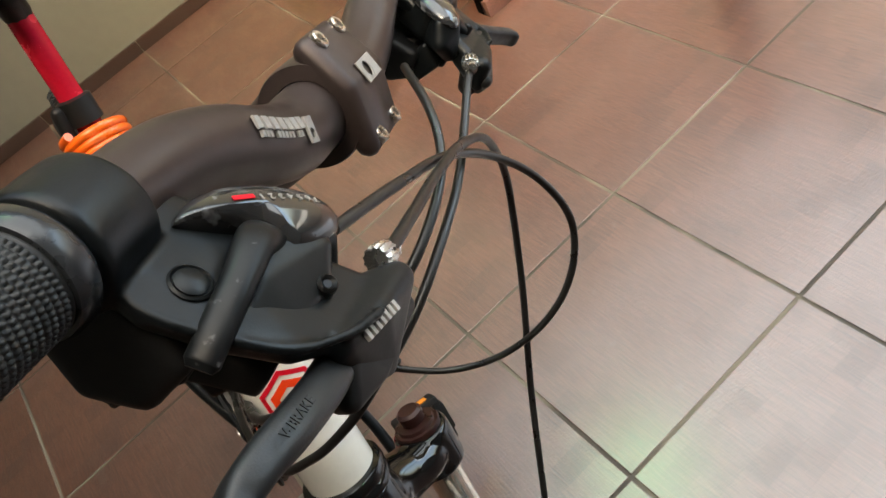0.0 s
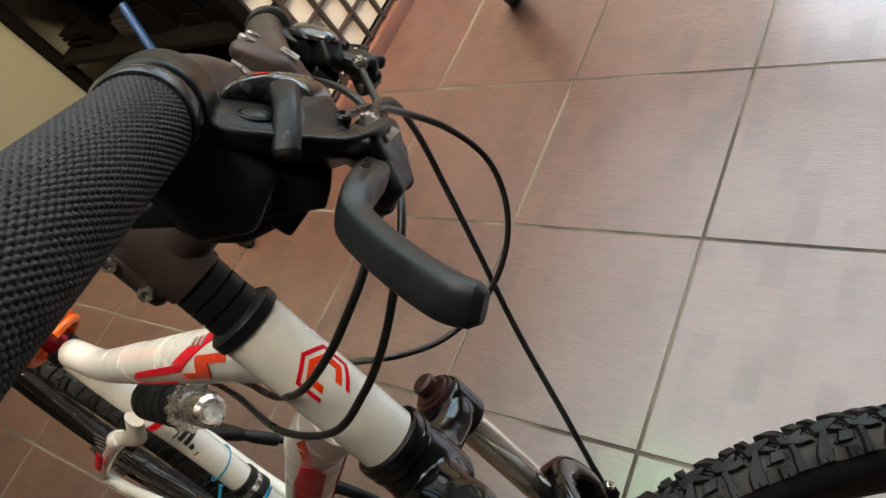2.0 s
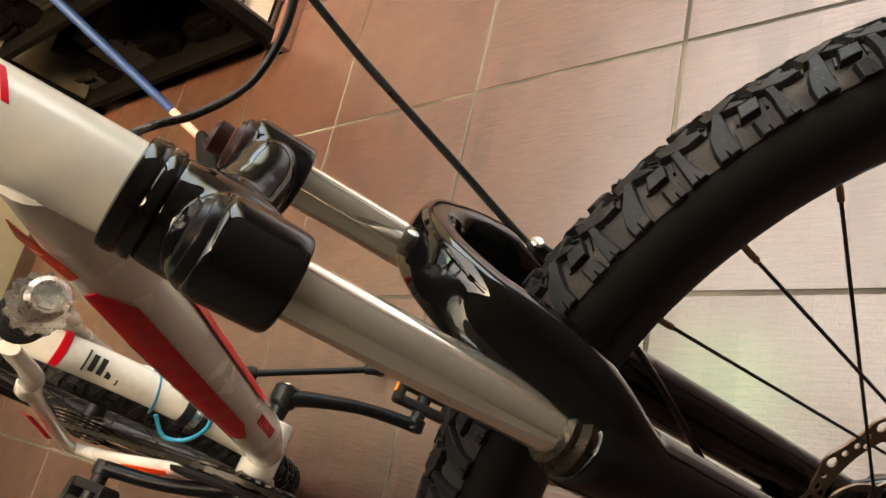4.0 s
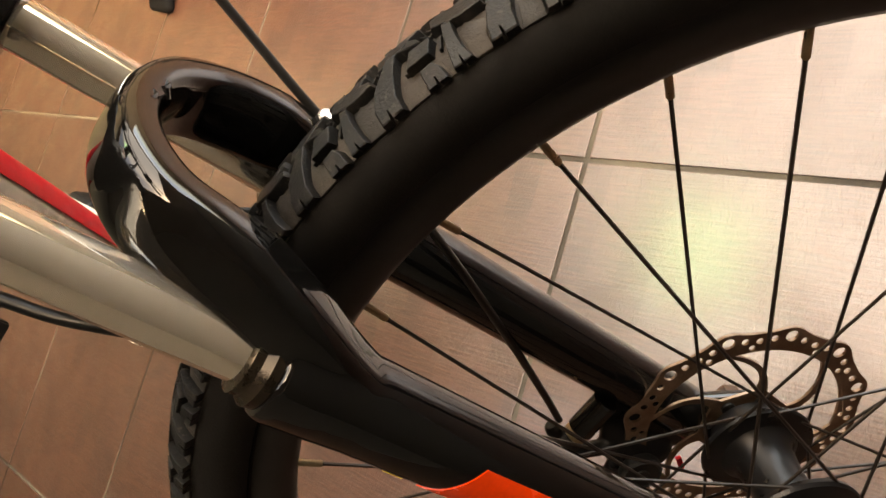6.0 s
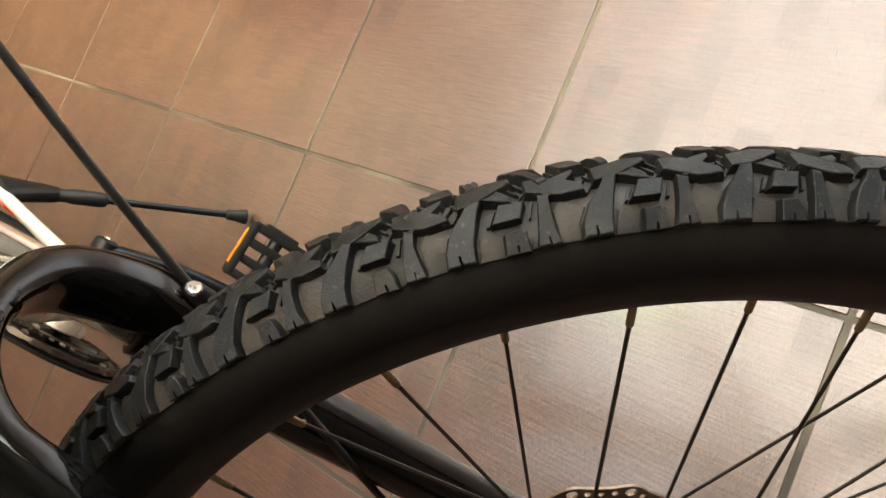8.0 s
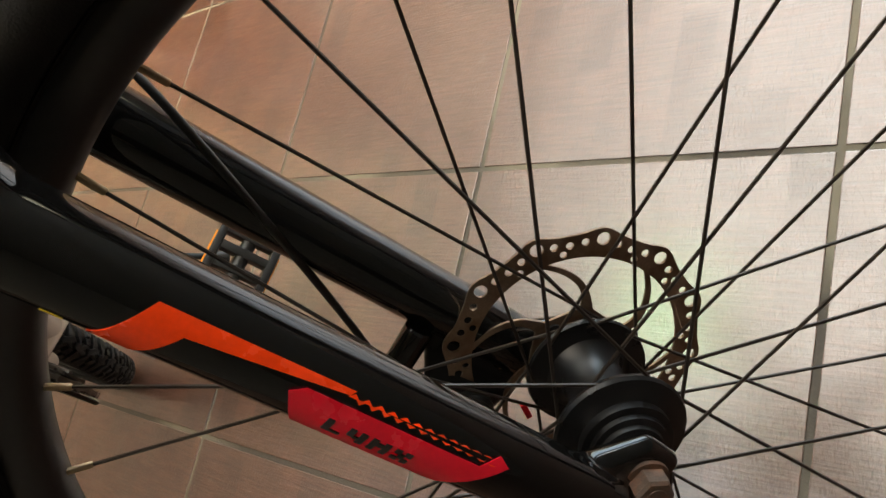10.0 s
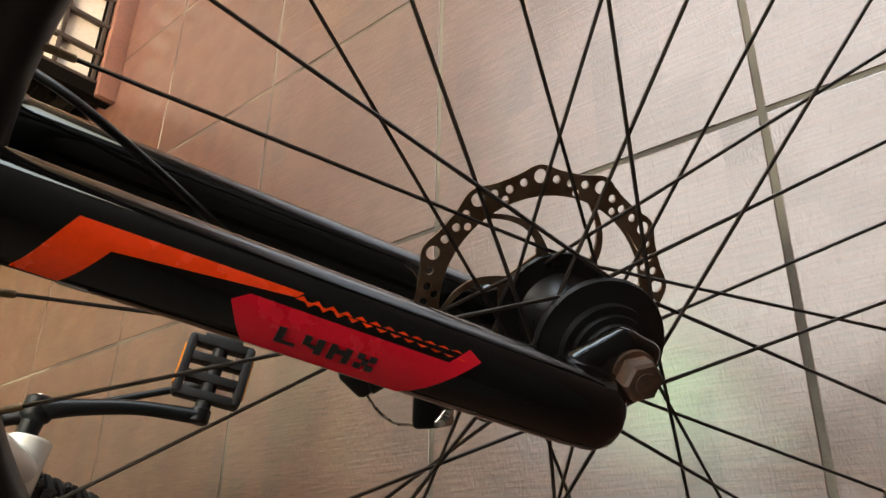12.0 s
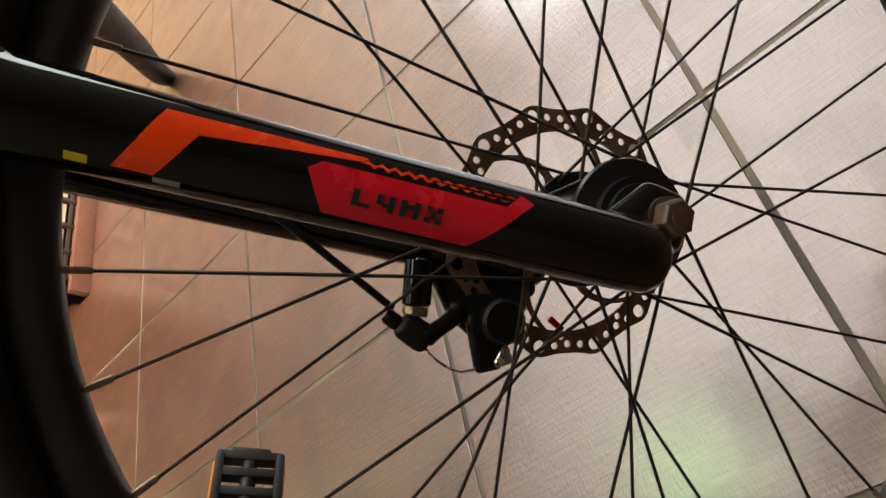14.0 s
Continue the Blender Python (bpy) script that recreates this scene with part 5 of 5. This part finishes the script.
# rear shock under the top tube
S0, S1 = Vector((-0.300, 0.0, 0.543)), Vector((-0.500, 0.0, 0.568))
sd = (S1 - S0).normalized()
bm = bmesh.new()
rod(bm, S0.lerp(S1, 0.32), S0.lerp(S1, 0.90), 0.0205, 32, edge=0.003)
shock = fpart("shock_body", bm, BLACKP, "black rear shock body")
bm = bmesh.new()
rod(bm, S0, S1, 0.0100, 20)
fpart("shock_shaft", bm, SILVER, "bright shock shaft")
bm = bmesh.new()
rod(bm, S0.lerp(S1, 0.02), S0.lerp(S1, 0.22), 0.0165, 28, edge=0.004)
fpart("shock_cap", bm, BOLT, "worn steel shock end cap", shock)
bm = bmesh.new()
c = S0.lerp(S1, 0.24)
lathe(bm, [(0.012, 0), (0.0260, 0.001), (0.0260, 0.012), (0.012, 0.013)], c, sd, 48)
# notches: every other pair of the outer points drawn in
for i, v in enumerate(bm.verts):
    if (i % 48) % 4 < 2:
        h = (v.co - c).dot(sd)
        v.co = c + sd * h + (v.co - c - sd * h) * 0.88
fpart("preload_ring", bm, BOLT, "notched steel preload ring", shock, 25)
for t in (0.34, 0.46, 0.58, 0.70, 0.82):
    bm = lathe(bmesh.new(), [(0.0200, 0), (0.0232, 0.0015), (0.0240, 0.0045), (0.0232, 0.0075), (0.0200, 0.009)], S0.lerp(S1, t), sd, 28)
    fpart("shock_collar", bm, BLACKP, "black shock collar", shock)
# label, bands and cords on the seat tube
L0, L1 = Vector((-0.5715, 0.003, 0.535)), Vector((-0.594, 0.004, 0.390))
ld = (L1 - L0).normalized()


def tube_band(name, t, w, r, material, label):
    bm = lathe(bmesh.new(), [(r - 0.001, 0), (r, 0.0006), (r, w - 0.0006), (r - 0.001, w)], L0.lerp(L1, t), ld, 32)
    return fpart(name, bm, material, label, seat_tube)


tube_band("red_band", 0.04, 0.009, 0.0203, RED, "red band")
tube_band("black_ring", 1.06, 0.012, 0.0225, BLACKP, "black ring")
tube_band("black_ring", 1.22, 0.012, 0.0225, BLACKP, "black ring")
tube_band("pale_ring", 1.14, 0.010, 0.0215, SILVER, "bare metal ring")
for t in (0.24, 0.50):
    h = t * (L1 - L0).length
    side_decal(seat_tube, L0, L1, [(h, -52), (h + 0.002, -52), (h + 0.002, -116), (h, -116)], 0.0220, DARKPRINT, "label_rule")
for k in range(3):
    h = 0.28 * (L1 - L0).length + 0.0095 * k
    side_decal(seat_tube, L0, L1, [(h, -60), (h + 0.0060, -60), (h + 0.0060, -108), (h, -108)], 0.0220, DARKPRINT, "lettering_bar")
bm = bmesh.new()
ca = L0.lerp(L1, 0.76)
pts = []
for k in range(17):
    a = radians(-190 + 230 * k / 16)
    u, w = Vector((0, -1, 0)), ld.cross(Vector((0, -1, 0)))
    pts.append(ca + ld * (0.018 * k / 16) + (u * math.cos(a) + w * math.sin(a)) * 0.0210)
sweep(bm, pts, 0.0034, 8, flat=0.4, smooth=0)
fpart("blue_strap", bm, BLUE, "blue strap", seat_tube)
bm = bmesh.new()
sweep(bm, [(-0.572, -0.020, 0.405), (-0.585, -0.036, 0.385), (-0.575, -0.030, 0.362), (-0.550, -0.012, 0.352), (-0.535, 0.010, 0.360)], 0.0024, 8)
fpart("blue_cord", bm, BLUE, "loose bright blue cord", seat_tube)
# rocker and stays
REAR = Vector((-1.013, 0.0, 0.443))
for s in (-1, 1):
    bm = bmesh.new()
    sweep(bm, [(-0.490, s * 0.026, 0.562), (-0.555, s * 0.034, 0.535), (-0.640, s * 0.042, 0.535)], [0.012, 0.014, 0.011], 16, flat=0.6, side=(0, 0, 1))
    hull(bm, [(-0.640, s * 0.042, 0.534, 0.0135), (-0.652, s * 0.043, 0.530, 0.0125), (-0.620, s * 0.040, 0.536, 0.0115)])
    fpart("rocker", bm, WHITE, "white suspension rocker")
    bm = bmesh.new()
    sweep(bm, [(-0.645, s * 0.042, 0.532), (-0.80, s * 0.056, 0.497), (-0.96, s * 0.070, 0.458), (REAR.x, s * 0.070, REAR.z)], [0.0105, 0.0095, 0.0095, 0.011], 16, flat=0.8, side=(0, 0, 1))
    stay = fpart("seat_stay", bm, WHITE, "white seat stay")
    side_decal(stay, (-0.70, s * 0.050, 0.530), (-0.95, s * 0.071, 0.463), [(0.03, 40), (0.17, 40), (0.17, -30), (0.03, -30)], 0.0114, RED)
    bm = bmesh.new()
    low = 0.026 if s < 0 else 0.0
    sweep(bm, [(BB[0] - 0.02, s * 0.034, BB[2] - low), (-0.74, s * 0.044, 0.310 - low), (-0.90, s * 0.066, 0.395), (REAR.x, s * 0.070, REAR.z)], [0.013, 0.012, 0.011, 0.012], 16, flat=0.8, side=(0, 0, 1))
    stay = fpart("chain_stay", bm, WHITE, "white chain stay")
    side_decal(stay, (-0.76, s * 0.051, 0.320), (-0.90, s * 0.065, 0.395), [(0.02, 50), (0.12, 50), (0.12, -20), (0.02, -20)], 0.0118, ORANGE, "orange_decal")
# rear wheel, cassette
RM = FRAME_M @ Matrix.Translation(REAR)
wheel(bike, RM, 15.0, "rear_")
bm = bmesh.new()
for k in range(7):
    r = 0.056 - 0.0050 * k
    teeth = []
    n = 30 - 2 * k
    for i in range(n * 2):
        a = math.pi * i / n
        teeth.append(((r + (0.0025 if i % 2 else -0.0015)) * math.cos(a), (r + (0.0025 if i % 2 else -0.0015)) * math.sin(a)))
    plate(bm, [teeth, ring_pts(0.016, 20)], 0.0018, Matrix.Translation((REAR.x, -0.026 - 0.0045 * k, REAR.z)) @ Matrix.Rotation(radians(90), 4, "X"))
fpart("cassette", bm, CHAIN, "oily steel cassette sprockets")
# cranks, chainring, chain, pedals
CR = Vector((0.065, 0, -0.152)).normalized()


def crank(s):
    a = Vector((BB[0], s * 0.052, BB[2]))
    d = CR * (0.168 if s > 0 else -0.168)
    if s > 0:
        a, d = Vector((-0.633, 0.068, 0.266)), Vector((0.033, 0, -0.169))
    b = a + d + Vector((0, s * 0.034, 0))
    bm = bmesh.new()
    sweep(bm, [a, a + d * 0.25 + Vector((0, s * 0.014, 0)), a + d * 0.6 + Vector((0, s * 0.028, 0)), b], [0.0165, 0.0130, 0.0115, 0.0125], 18, flat=0.72, side=(0.9, 0, 0.4))
    lathe(bm, [(0.0110, -0.030), (0.0120, -0.014), (0.0160, -0.010), (0.0172, -0.007), (0.0172, 0.012), (0.0140, 0.015)], a, (0, s, 0), 24)
    lathe(bm, [(0.0100, -0.008), (0.0125, -0.007), (0.0125, 0.008), (0.0100, 0.009)], b, (0, s, 0), 24)
    fpart("crank_arm", bm, SATIN, "black crank arm")
    bm = bmesh.new()
    lathe(bm, [(0.0090, 0), (0.0092, 0.003), (0.006, 0.0035)], a + Vector((0, s * 0.014, 0)), (0, s, 0), 18)
    fpart("crank_bolt_cap", bm, BOLT, "worn metal crank bolt cap")
    # pedal: cage with bars and amber reflectors
    c = b + Vector((0, s * 0.058, 0))
    tilt = Matrix.Translation(c) @ Matrix.Rotation(radians(84 if s > 0 else 24), 4, "Y")
    bm = bmesh.new()
    rod(bm, tilt @ Vector((0, -s * 0.055, 0)), tilt @ Vector((0, s * 0.044, 0)), 0.0095, 18)
    ped = fpart("pedal", bm, BLACKP, "black plastic cage pedal")
    for x in (-0.036, 0.036):
        fpart("cage_side", block(bmesh.new(), (0.011, 0.076, 0.026), tilt @ Matrix.Translation((x, 0, 0)), 0.004), BLACKP, "", ped)
    for y in (-0.034, -0.012, 0.012, 0.034):
        fpart("cage_bar", block(bmesh.new(), (0.078, 0.011, 0.022), tilt @ Matrix.Translation((0, y, 0)), 0.002), BLACKP, "", ped)
    fpart("end_cap", block(bmesh.new(), (0.05, 0.012, 0.022), tilt @ Matrix.Translation((0, s * 0.039, 0)), 0.005), BLACKP, "", ped)
    for x in (-0.0415, 0.0415):
        bm = block(bmesh.new(), (0.004, 0.052, 0.011), tilt @ Matrix.Translation((x, 0, 0)), 0.001)
        fpart("reflector", bm, AMBER, "amber reflector", ped)


crank(-1)
crank(1)
for r, y in ((0.086, -0.050), (0.068, -0.042)):
    n = int(r * 500)
    teeth = [((r + (0.003 if i % 2 else -0.002)) * math.cos(math.pi * i / n), (r + (0.003 if i % 2 else -0.002)) * math.sin(math.pi * i / n)) for i in range(2 * n)]
    bm = plate(bmesh.new(), [teeth, ring_pts(r - 0.016, 40)], 0.003, Matrix.Translation((BB[0], y, BB[2])) @ Matrix.Rotation(radians(90), 4, "X"))
    for k in range(4):
        a = math.pi / 2 * k + 0.5
        rod(bm, (BB[0], y, BB[2]), (BB[0] + (r - 0.010) * math.cos(a), y, BB[2] + (r - 0.010) * math.sin(a)), 0.006, 8)
    fpart("chainring", bm, CHAIN, "oily dark chainring")
bm = bmesh.new()
dchain = (REAR - Vector(BB)).normalized()
nrm = Vector((-dchain.z, 0, dchain.x))
loop = []
for k in range(13):
    a = math.pi * k / 12
    loop.append(Vector((BB[0], -0.050, BB[2])) + nrm * (0.088 * math.cos(a)) - dchain * (0.088 * math.sin(a)))
for k in range(13):
    a = math.pi * k / 12
    loop.append(Vector((REAR.x, -0.046, REAR.z)) - nrm * (0.044 * math.cos(a)) + dchain * (0.044 * math.sin(a)))
loop.append(loop[0])
total = []
for a, b in zip(loop, loop[1:]):
    n = max(1, round((b - a).length / 0.0127))
    for k in range(n):
        total.append((a.lerp(b, k / n), a.lerp(b, (k + 1) / n)))
for i, (a, b) in enumerate(total):
    m = Matrix.Translation((a + b) / 2) @ (b - a).to_track_quat("X", "Z").to_matrix().to_4x4()
    w = 0.0068 if i % 2 else 0.0046
    block(bm, ((b - a).length * 1.25, w, 0.0075), m, 0.0)
fpart("chain", bm, CHAIN, "oily roller chain")
# front of the bottom bracket and dark guard
bm = bmesh.new()
lathe(bm, [(0.06, -0.062), (0.094, -0.061), (0.096, -0.057), (0.092, -0.056)], (BB[0], 0, BB[2]), (0, 1, 0), 48)
fpart("chain_guard", bm, BLACKP, "black plastic chain guard ring")
# kickstand down to the tiles
inv = FRAME_M.inverted() @ bike.matrix_world.inverted()
foot = inv @ Vector((-0.470, -0.548, 0.012))
up = Vector((-0.900, 0.085, 0.352))
bm = bmesh.new()
rod(bm, up, foot.lerp(up, 0.08), 0.0056, 14)
stand = fpart("kickstand", bm, SATIN, "black steel kickstand")
bm = bmesh.new()
lathe(bm, [(0.0060, 0.034), (0.0085, 0.032), (0.0090, 0.020), (0.0125, 0.004), (0.0120, 0.0), (0.006, -0.002)], foot, up - foot, 24)
fpart("rubber_foot", bm, BLACKP, "black rubber foot", stand)
bm = bmesh.new()
ln = (up - foot).length
lathe(bm, [(0.0060, 0.0), (0.0100, 0.002), (0.0118, 0.008), (0.0118, 0.050), (0.0100, 0.054), (0.0100, 0.074), (0.0080, 0.076)], foot.lerp(up, 0.67), up - foot, 24)
fpart("sleeve", bm, BLACKP, "black plastic sleeve with a stepped collar", stand)
bm = bmesh.new()
hull(bm, [(*foot.lerp(up, 0.90), 0.0125), (*up, 0.0135), (-0.905, 0.074, 0.392, 0.012), (-0.865, 0.068, 0.372, 0.011)])
fpart("kickstand_mount", bm, BLACKP, "black kickstand mount", stand)


# ================= the place =================
P = 0.4126
bm = bmesh.new()
block(bm, (12 * P + 0.3, 14 * P, 0.06), Matrix.Translation((0.0, 0.0, -0.0316)))
floor = thing("floor", bm, GROUT, "yellowish grey grout bed under wood-look floor tiles", "floor", "structure")
bm = bmesh.new()
block(bm, (60, 60, 0.1), Matrix.Translation((0, 0, -0.115)))
ground = thing("ground", bm, mat("concrete_yard", (0.3, 0.28, 0.25), 0.85, var=0.2, scale=2, bump=0.4, bump_scale=80), "grey concrete yard round the tiled porch", "ground", "structure")
bm = bmesh.new()
block(bm, (0.15, 14 * P, 2.8), Matrix.Translation((-2.375, 0.0, 1.4)))
wall_west = thing("wall_west", bm, WALLM, "cream painted plaster wall behind the shelf", "wall", "structure")
SKIRT = mat("brown_skirting_tile", (0.040, 0.019, 0.012), 0.45, var=0.2, scale=20, bump=0.1, bump_scale=200)
bm = bmesh.new()
for k in range(14):
    block(bm, (0.012, P - 0.003, 0.048), Matrix.Translation((-2.294, (k - 6.5) * P, 0.0245)), 0.0015)
thing("baseboard", bm, SKIRT, "dark brown tiled skirting along the cream wall", "baseboard", "structure")
# north wall with a wide opening over a low parapet
NX0, NX1, NZ0, NZ1 = -0.75, 2.10, 0.70, 2.60
bm = bmesh.new()
for x0, x1, z0, z1 in ((-2.30, NX0, 0.0, 2.8), (NX1, 2.45, 0.0, 2.8), (NX0, NX1, 0.0, NZ0), (NX0, NX1, NZ1, 2.8)):
    block(bm, (x1 - x0, 0.15, z1 - z0), Matrix.Translation(((x0 + x1) / 2, 2.96, (z0 + z1) / 2)))
wall_north = thing("wall_north", bm, DIMWALL, "buff painted plaster wall with a wide opening to the yard", "wall", "structure")
# south and east walls are unseen, darkened so black parts reflect less
bm = bmesh.new()
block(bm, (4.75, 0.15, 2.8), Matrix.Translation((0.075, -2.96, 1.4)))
wall_south = thing("wall_south", bm, SHADEWALL, "unseen side wall, kept dark to dim reflections", "wall", "structure")
bm = bmesh.new()
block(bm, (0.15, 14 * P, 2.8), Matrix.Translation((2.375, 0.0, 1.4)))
wall_east = thing("wall_east", bm, SHADEWALL, "unseen wall, kept dark to dim reflections", "wall", "structure")
# ceiling with an open light well
HX0, HX1, HY0, HY1 = -2.05, 1.00, -1.10, 2.75
GX0, GX1, GY0, GY1 = -1.28, -0.80, -0.14, 0.36
bm = bmesh.new()
for x0, x1, y0, y1 in ((-2.45, HX0, -3.03, 3.03), (HX1, 2.45, -3.03, 3.03), (HX0, HX1, -3.03, HY0), (HX0, HX1, HY1, 3.03)):
    block(bm, (x1 - x0, y1 - y0, 0.12), Matrix.Translation(((x0 + x1) / 2, (y0 + y1) / 2, 2.86)))
ceiling = thing("ceiling", bm, CEILM, "brown boarded porch ceiling with an open light well", "ceiling", "structure")



def corrugated(name, x0, x1, y0, y1, material, label):
    bm = bmesh.new()
    n = max(8, round((x1 - x0) / 0.019))
    cut = [x0 + (x1 - x0) * k / n for k in range(n + 1)]
    rows = [[bm.verts.new((x, y, 2.94 + 0.012 * math.sin(x / 0.076 * 2 * math.pi))) for x in cut] for y in (y0, y1)]
    for k in range(n):
        bm.faces.new((rows[0][k], rows[0][k + 1], rows[1][k + 1], rows[1][k]))
    return thing(name, bm, material, label, "roof", "structure")


corrugated("roof_sheet", GX0, GX1, GY0, GY1, ROOFGREEN, "green translucent corrugated roof sheet over the light well")
# added sheets; the western one is darker to cut daylight near the cream wall
for box, sheet, word in (((HX0 - 0.1, GX0, HY0 - 0.1, HY1 + 0.1), ROOFDARK, "weathered smoky"), ((GX1, HX1 + 0.1, HY0 - 0.1, HY1 + 0.1), ROOFGREY, "milky"), ((GX0, GX1, HY0 - 0.1, GY0), ROOFGREY, "milky"), ((GX0, GX1, GY1, HY1 + 0.1), ROOFGREY, "milky")):
    corrugated("roof_sheet", *box, sheet, word + " translucent corrugated roof sheet over the light well")


def shelf():
    x0, x1, y0, y1, h = -2.25, -1.13, 0.28, 0.98, 1.30
    root = tagged(new("shelf"), "dark wooden shelf, its inner shade put into the colour, with a cream lattice side, cluttered with papers", "shelf")
    root.location = (x0, y0, 0)
    for x in (x0 + 0.02, x1 - 0.02):
        for y in (y0 + 0.02, y1 - 0.02):
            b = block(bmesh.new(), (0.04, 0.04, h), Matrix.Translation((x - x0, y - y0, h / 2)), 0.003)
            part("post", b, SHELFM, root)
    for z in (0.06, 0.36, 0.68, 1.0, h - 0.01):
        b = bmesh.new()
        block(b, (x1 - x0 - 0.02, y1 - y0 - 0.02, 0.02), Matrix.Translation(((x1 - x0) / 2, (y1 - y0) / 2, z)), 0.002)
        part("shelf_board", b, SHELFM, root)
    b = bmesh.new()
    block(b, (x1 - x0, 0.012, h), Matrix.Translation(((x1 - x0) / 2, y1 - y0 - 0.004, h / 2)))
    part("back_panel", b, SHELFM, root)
    # lattice side with cream cells between dark bars
    side = x1 - x0
    b = bmesh.new()
    block(b, (0.006, y1 - y0 - 0.08, h - 0.06), Matrix.Translation((side - 0.02, (y1 - y0) / 2, h / 2)))
    part("side_panel", b, PANELM, root, "cream side panel")
    n = 7
    for i in range(n + 1):
        b = bmesh.new()
        y = 0.04 + (y1 - y0 - 0.08) * i / n
        block(b, (0.016, 0.012, h - 0.06), Matrix.Translation((side - 0.008, y, h / 2)), 0.002)
        part("lattice_bar", b, BARSM, root)
    for i in range(13):
        b = bmesh.new()
        block(b, (0.012, y1 - y0 - 0.08, 0.010), Matrix.Translation((side - 0.009, (y1 - y0) / 2, 0.06 + 0.097 * i)), 0.002)
        part("lattice_bar", b, BARSM, root)
    b = bmesh.new()
    block(b, (0.03, y1 - y0, 0.05), Matrix.Translation((side + 0.002, (y1 - y0) / 2, 0.025)), 0.003)
    part("foot_rail", b, REDWOOD, root, "reddish wooden foot rail")
    return root


shelf()
rng = random.Random(4)
for z in (0.07, 0.37, 0.69, 1.01):
    x = -2.2
    while x < -1.25:
        w = rng.uniform(0.07, 0.2)
        hgt, dep = rng.uniform(0.05, 0.22), rng.uniform(0.2, 0.4)
        n = rng.randint(2, 5)
        # packets take one of the two shade-darkened colours
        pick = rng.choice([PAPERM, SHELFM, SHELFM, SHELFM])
        ob = tagged(new("paper_stack"), "stack of papers and packets, coloured dark for the shade of the shelf", "papers", "stacks on the shelf")
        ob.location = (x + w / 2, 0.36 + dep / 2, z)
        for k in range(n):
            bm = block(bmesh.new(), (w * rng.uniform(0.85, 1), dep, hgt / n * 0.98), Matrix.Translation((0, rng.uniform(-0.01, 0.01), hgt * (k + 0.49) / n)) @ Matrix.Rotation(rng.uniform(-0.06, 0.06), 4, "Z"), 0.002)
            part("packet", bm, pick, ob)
        x += w + rng.uniform(0.02, 0.12)


def broom():
    root = tagged(new("broom"), "broom with blue sleeved handle and black head, leaning on the shelf", "broom")
    foot, top = Vector((-1.27, 0.0, 0.06)), Vector((-1.50, 0.268, 0.55))
    root.location = (foot.x, foot.y, 0)
    o = Vector((foot.x, foot.y, 0))
    cut = foot.lerp(top, 0.19)
    b = bmesh.new()
    rod(b, foot - o, cut - o, 0.011)
    part("bare_handle", b, BROOMPINK, root, "bare pinkish lower handle")
    b = bmesh.new()
    rod(b, cut - o, top - o, 0.012, edge=0.003)
    part("blue_sleeve", b, BROOMBLUE, root, "blue plastic sleeve")
    b = bmesh.new()
    hull(b, [(0.0, 0.01, 0.075, 0.016), (0.02, -0.01, 0.06, 0.016), (0.055, -0.13, 0.012, 0.012), (-0.02, -0.12, 0.012, 0.012), (-0.02, -0.01, 0.012, 0.012)])
    part("head", b, BRISTLE, root, "black bristle head")
    return root


broom()


def bottle():
    root = tagged(new("bottle"), "white bottle with a green label by the wall", "bottle")
    root.location = (-1.99, 0.10, 0)
    b = bmesh.new()
    lathe(b, [(0.036, 0), (0.04, 0.006), (0.04, 0.15), (0.036, 0.17), (0.018, 0.2), (0.016, 0.21)])
    part("body", b, BOTTLE, root)
    b = bmesh.new()
    lathe(b, [(0.019, 0.21), (0.019, 0.235), (0.016, 0.238)])
    part("cap", b, BOTTLE, root)
    b = bmesh.new()
    lathe(b, [(0.0405, 0.02), (0.0412, 0.022), (0.0412, 0.13), (0.0405, 0.132)])
    part("label", b, GREENL, root, "green paper label")


bottle()
bm = bmesh.new()
sweep(bm, [(-0.705, 0.725, 0.004), (-0.690, 0.710, 0.050), (-0.625, 0.660, 0.130), (-0.554, 0.603, 0.222), (-0.47, 0.54, 0.34)], [0.024, 0.036, 0.044, 0.048, 0.050], 16, flat=0.7)
thing("chair_leg", bm, BLACKP, "slanted black plastic leg on the tiles", "chair")

# floor tiles, each a piece of its own
bm = bmesh.new()
block(bm, (P - 0.007, P - 0.007, 0.012), Matrix.Translation((0, 0, -0.006)), 0.0009)
tile_mesh = finish(bm, "tile", TILE)
for f in tile_mesh.polygons:
    f.use_smooth = False
for i in range(-6, 6):
    for j in range(-7, 7):
        ob = new("tile", tile_mesh)
        ob.parent = floor
        ob.location = ((i + 0.5) * P, (j + 0.5) * P, 0.0)
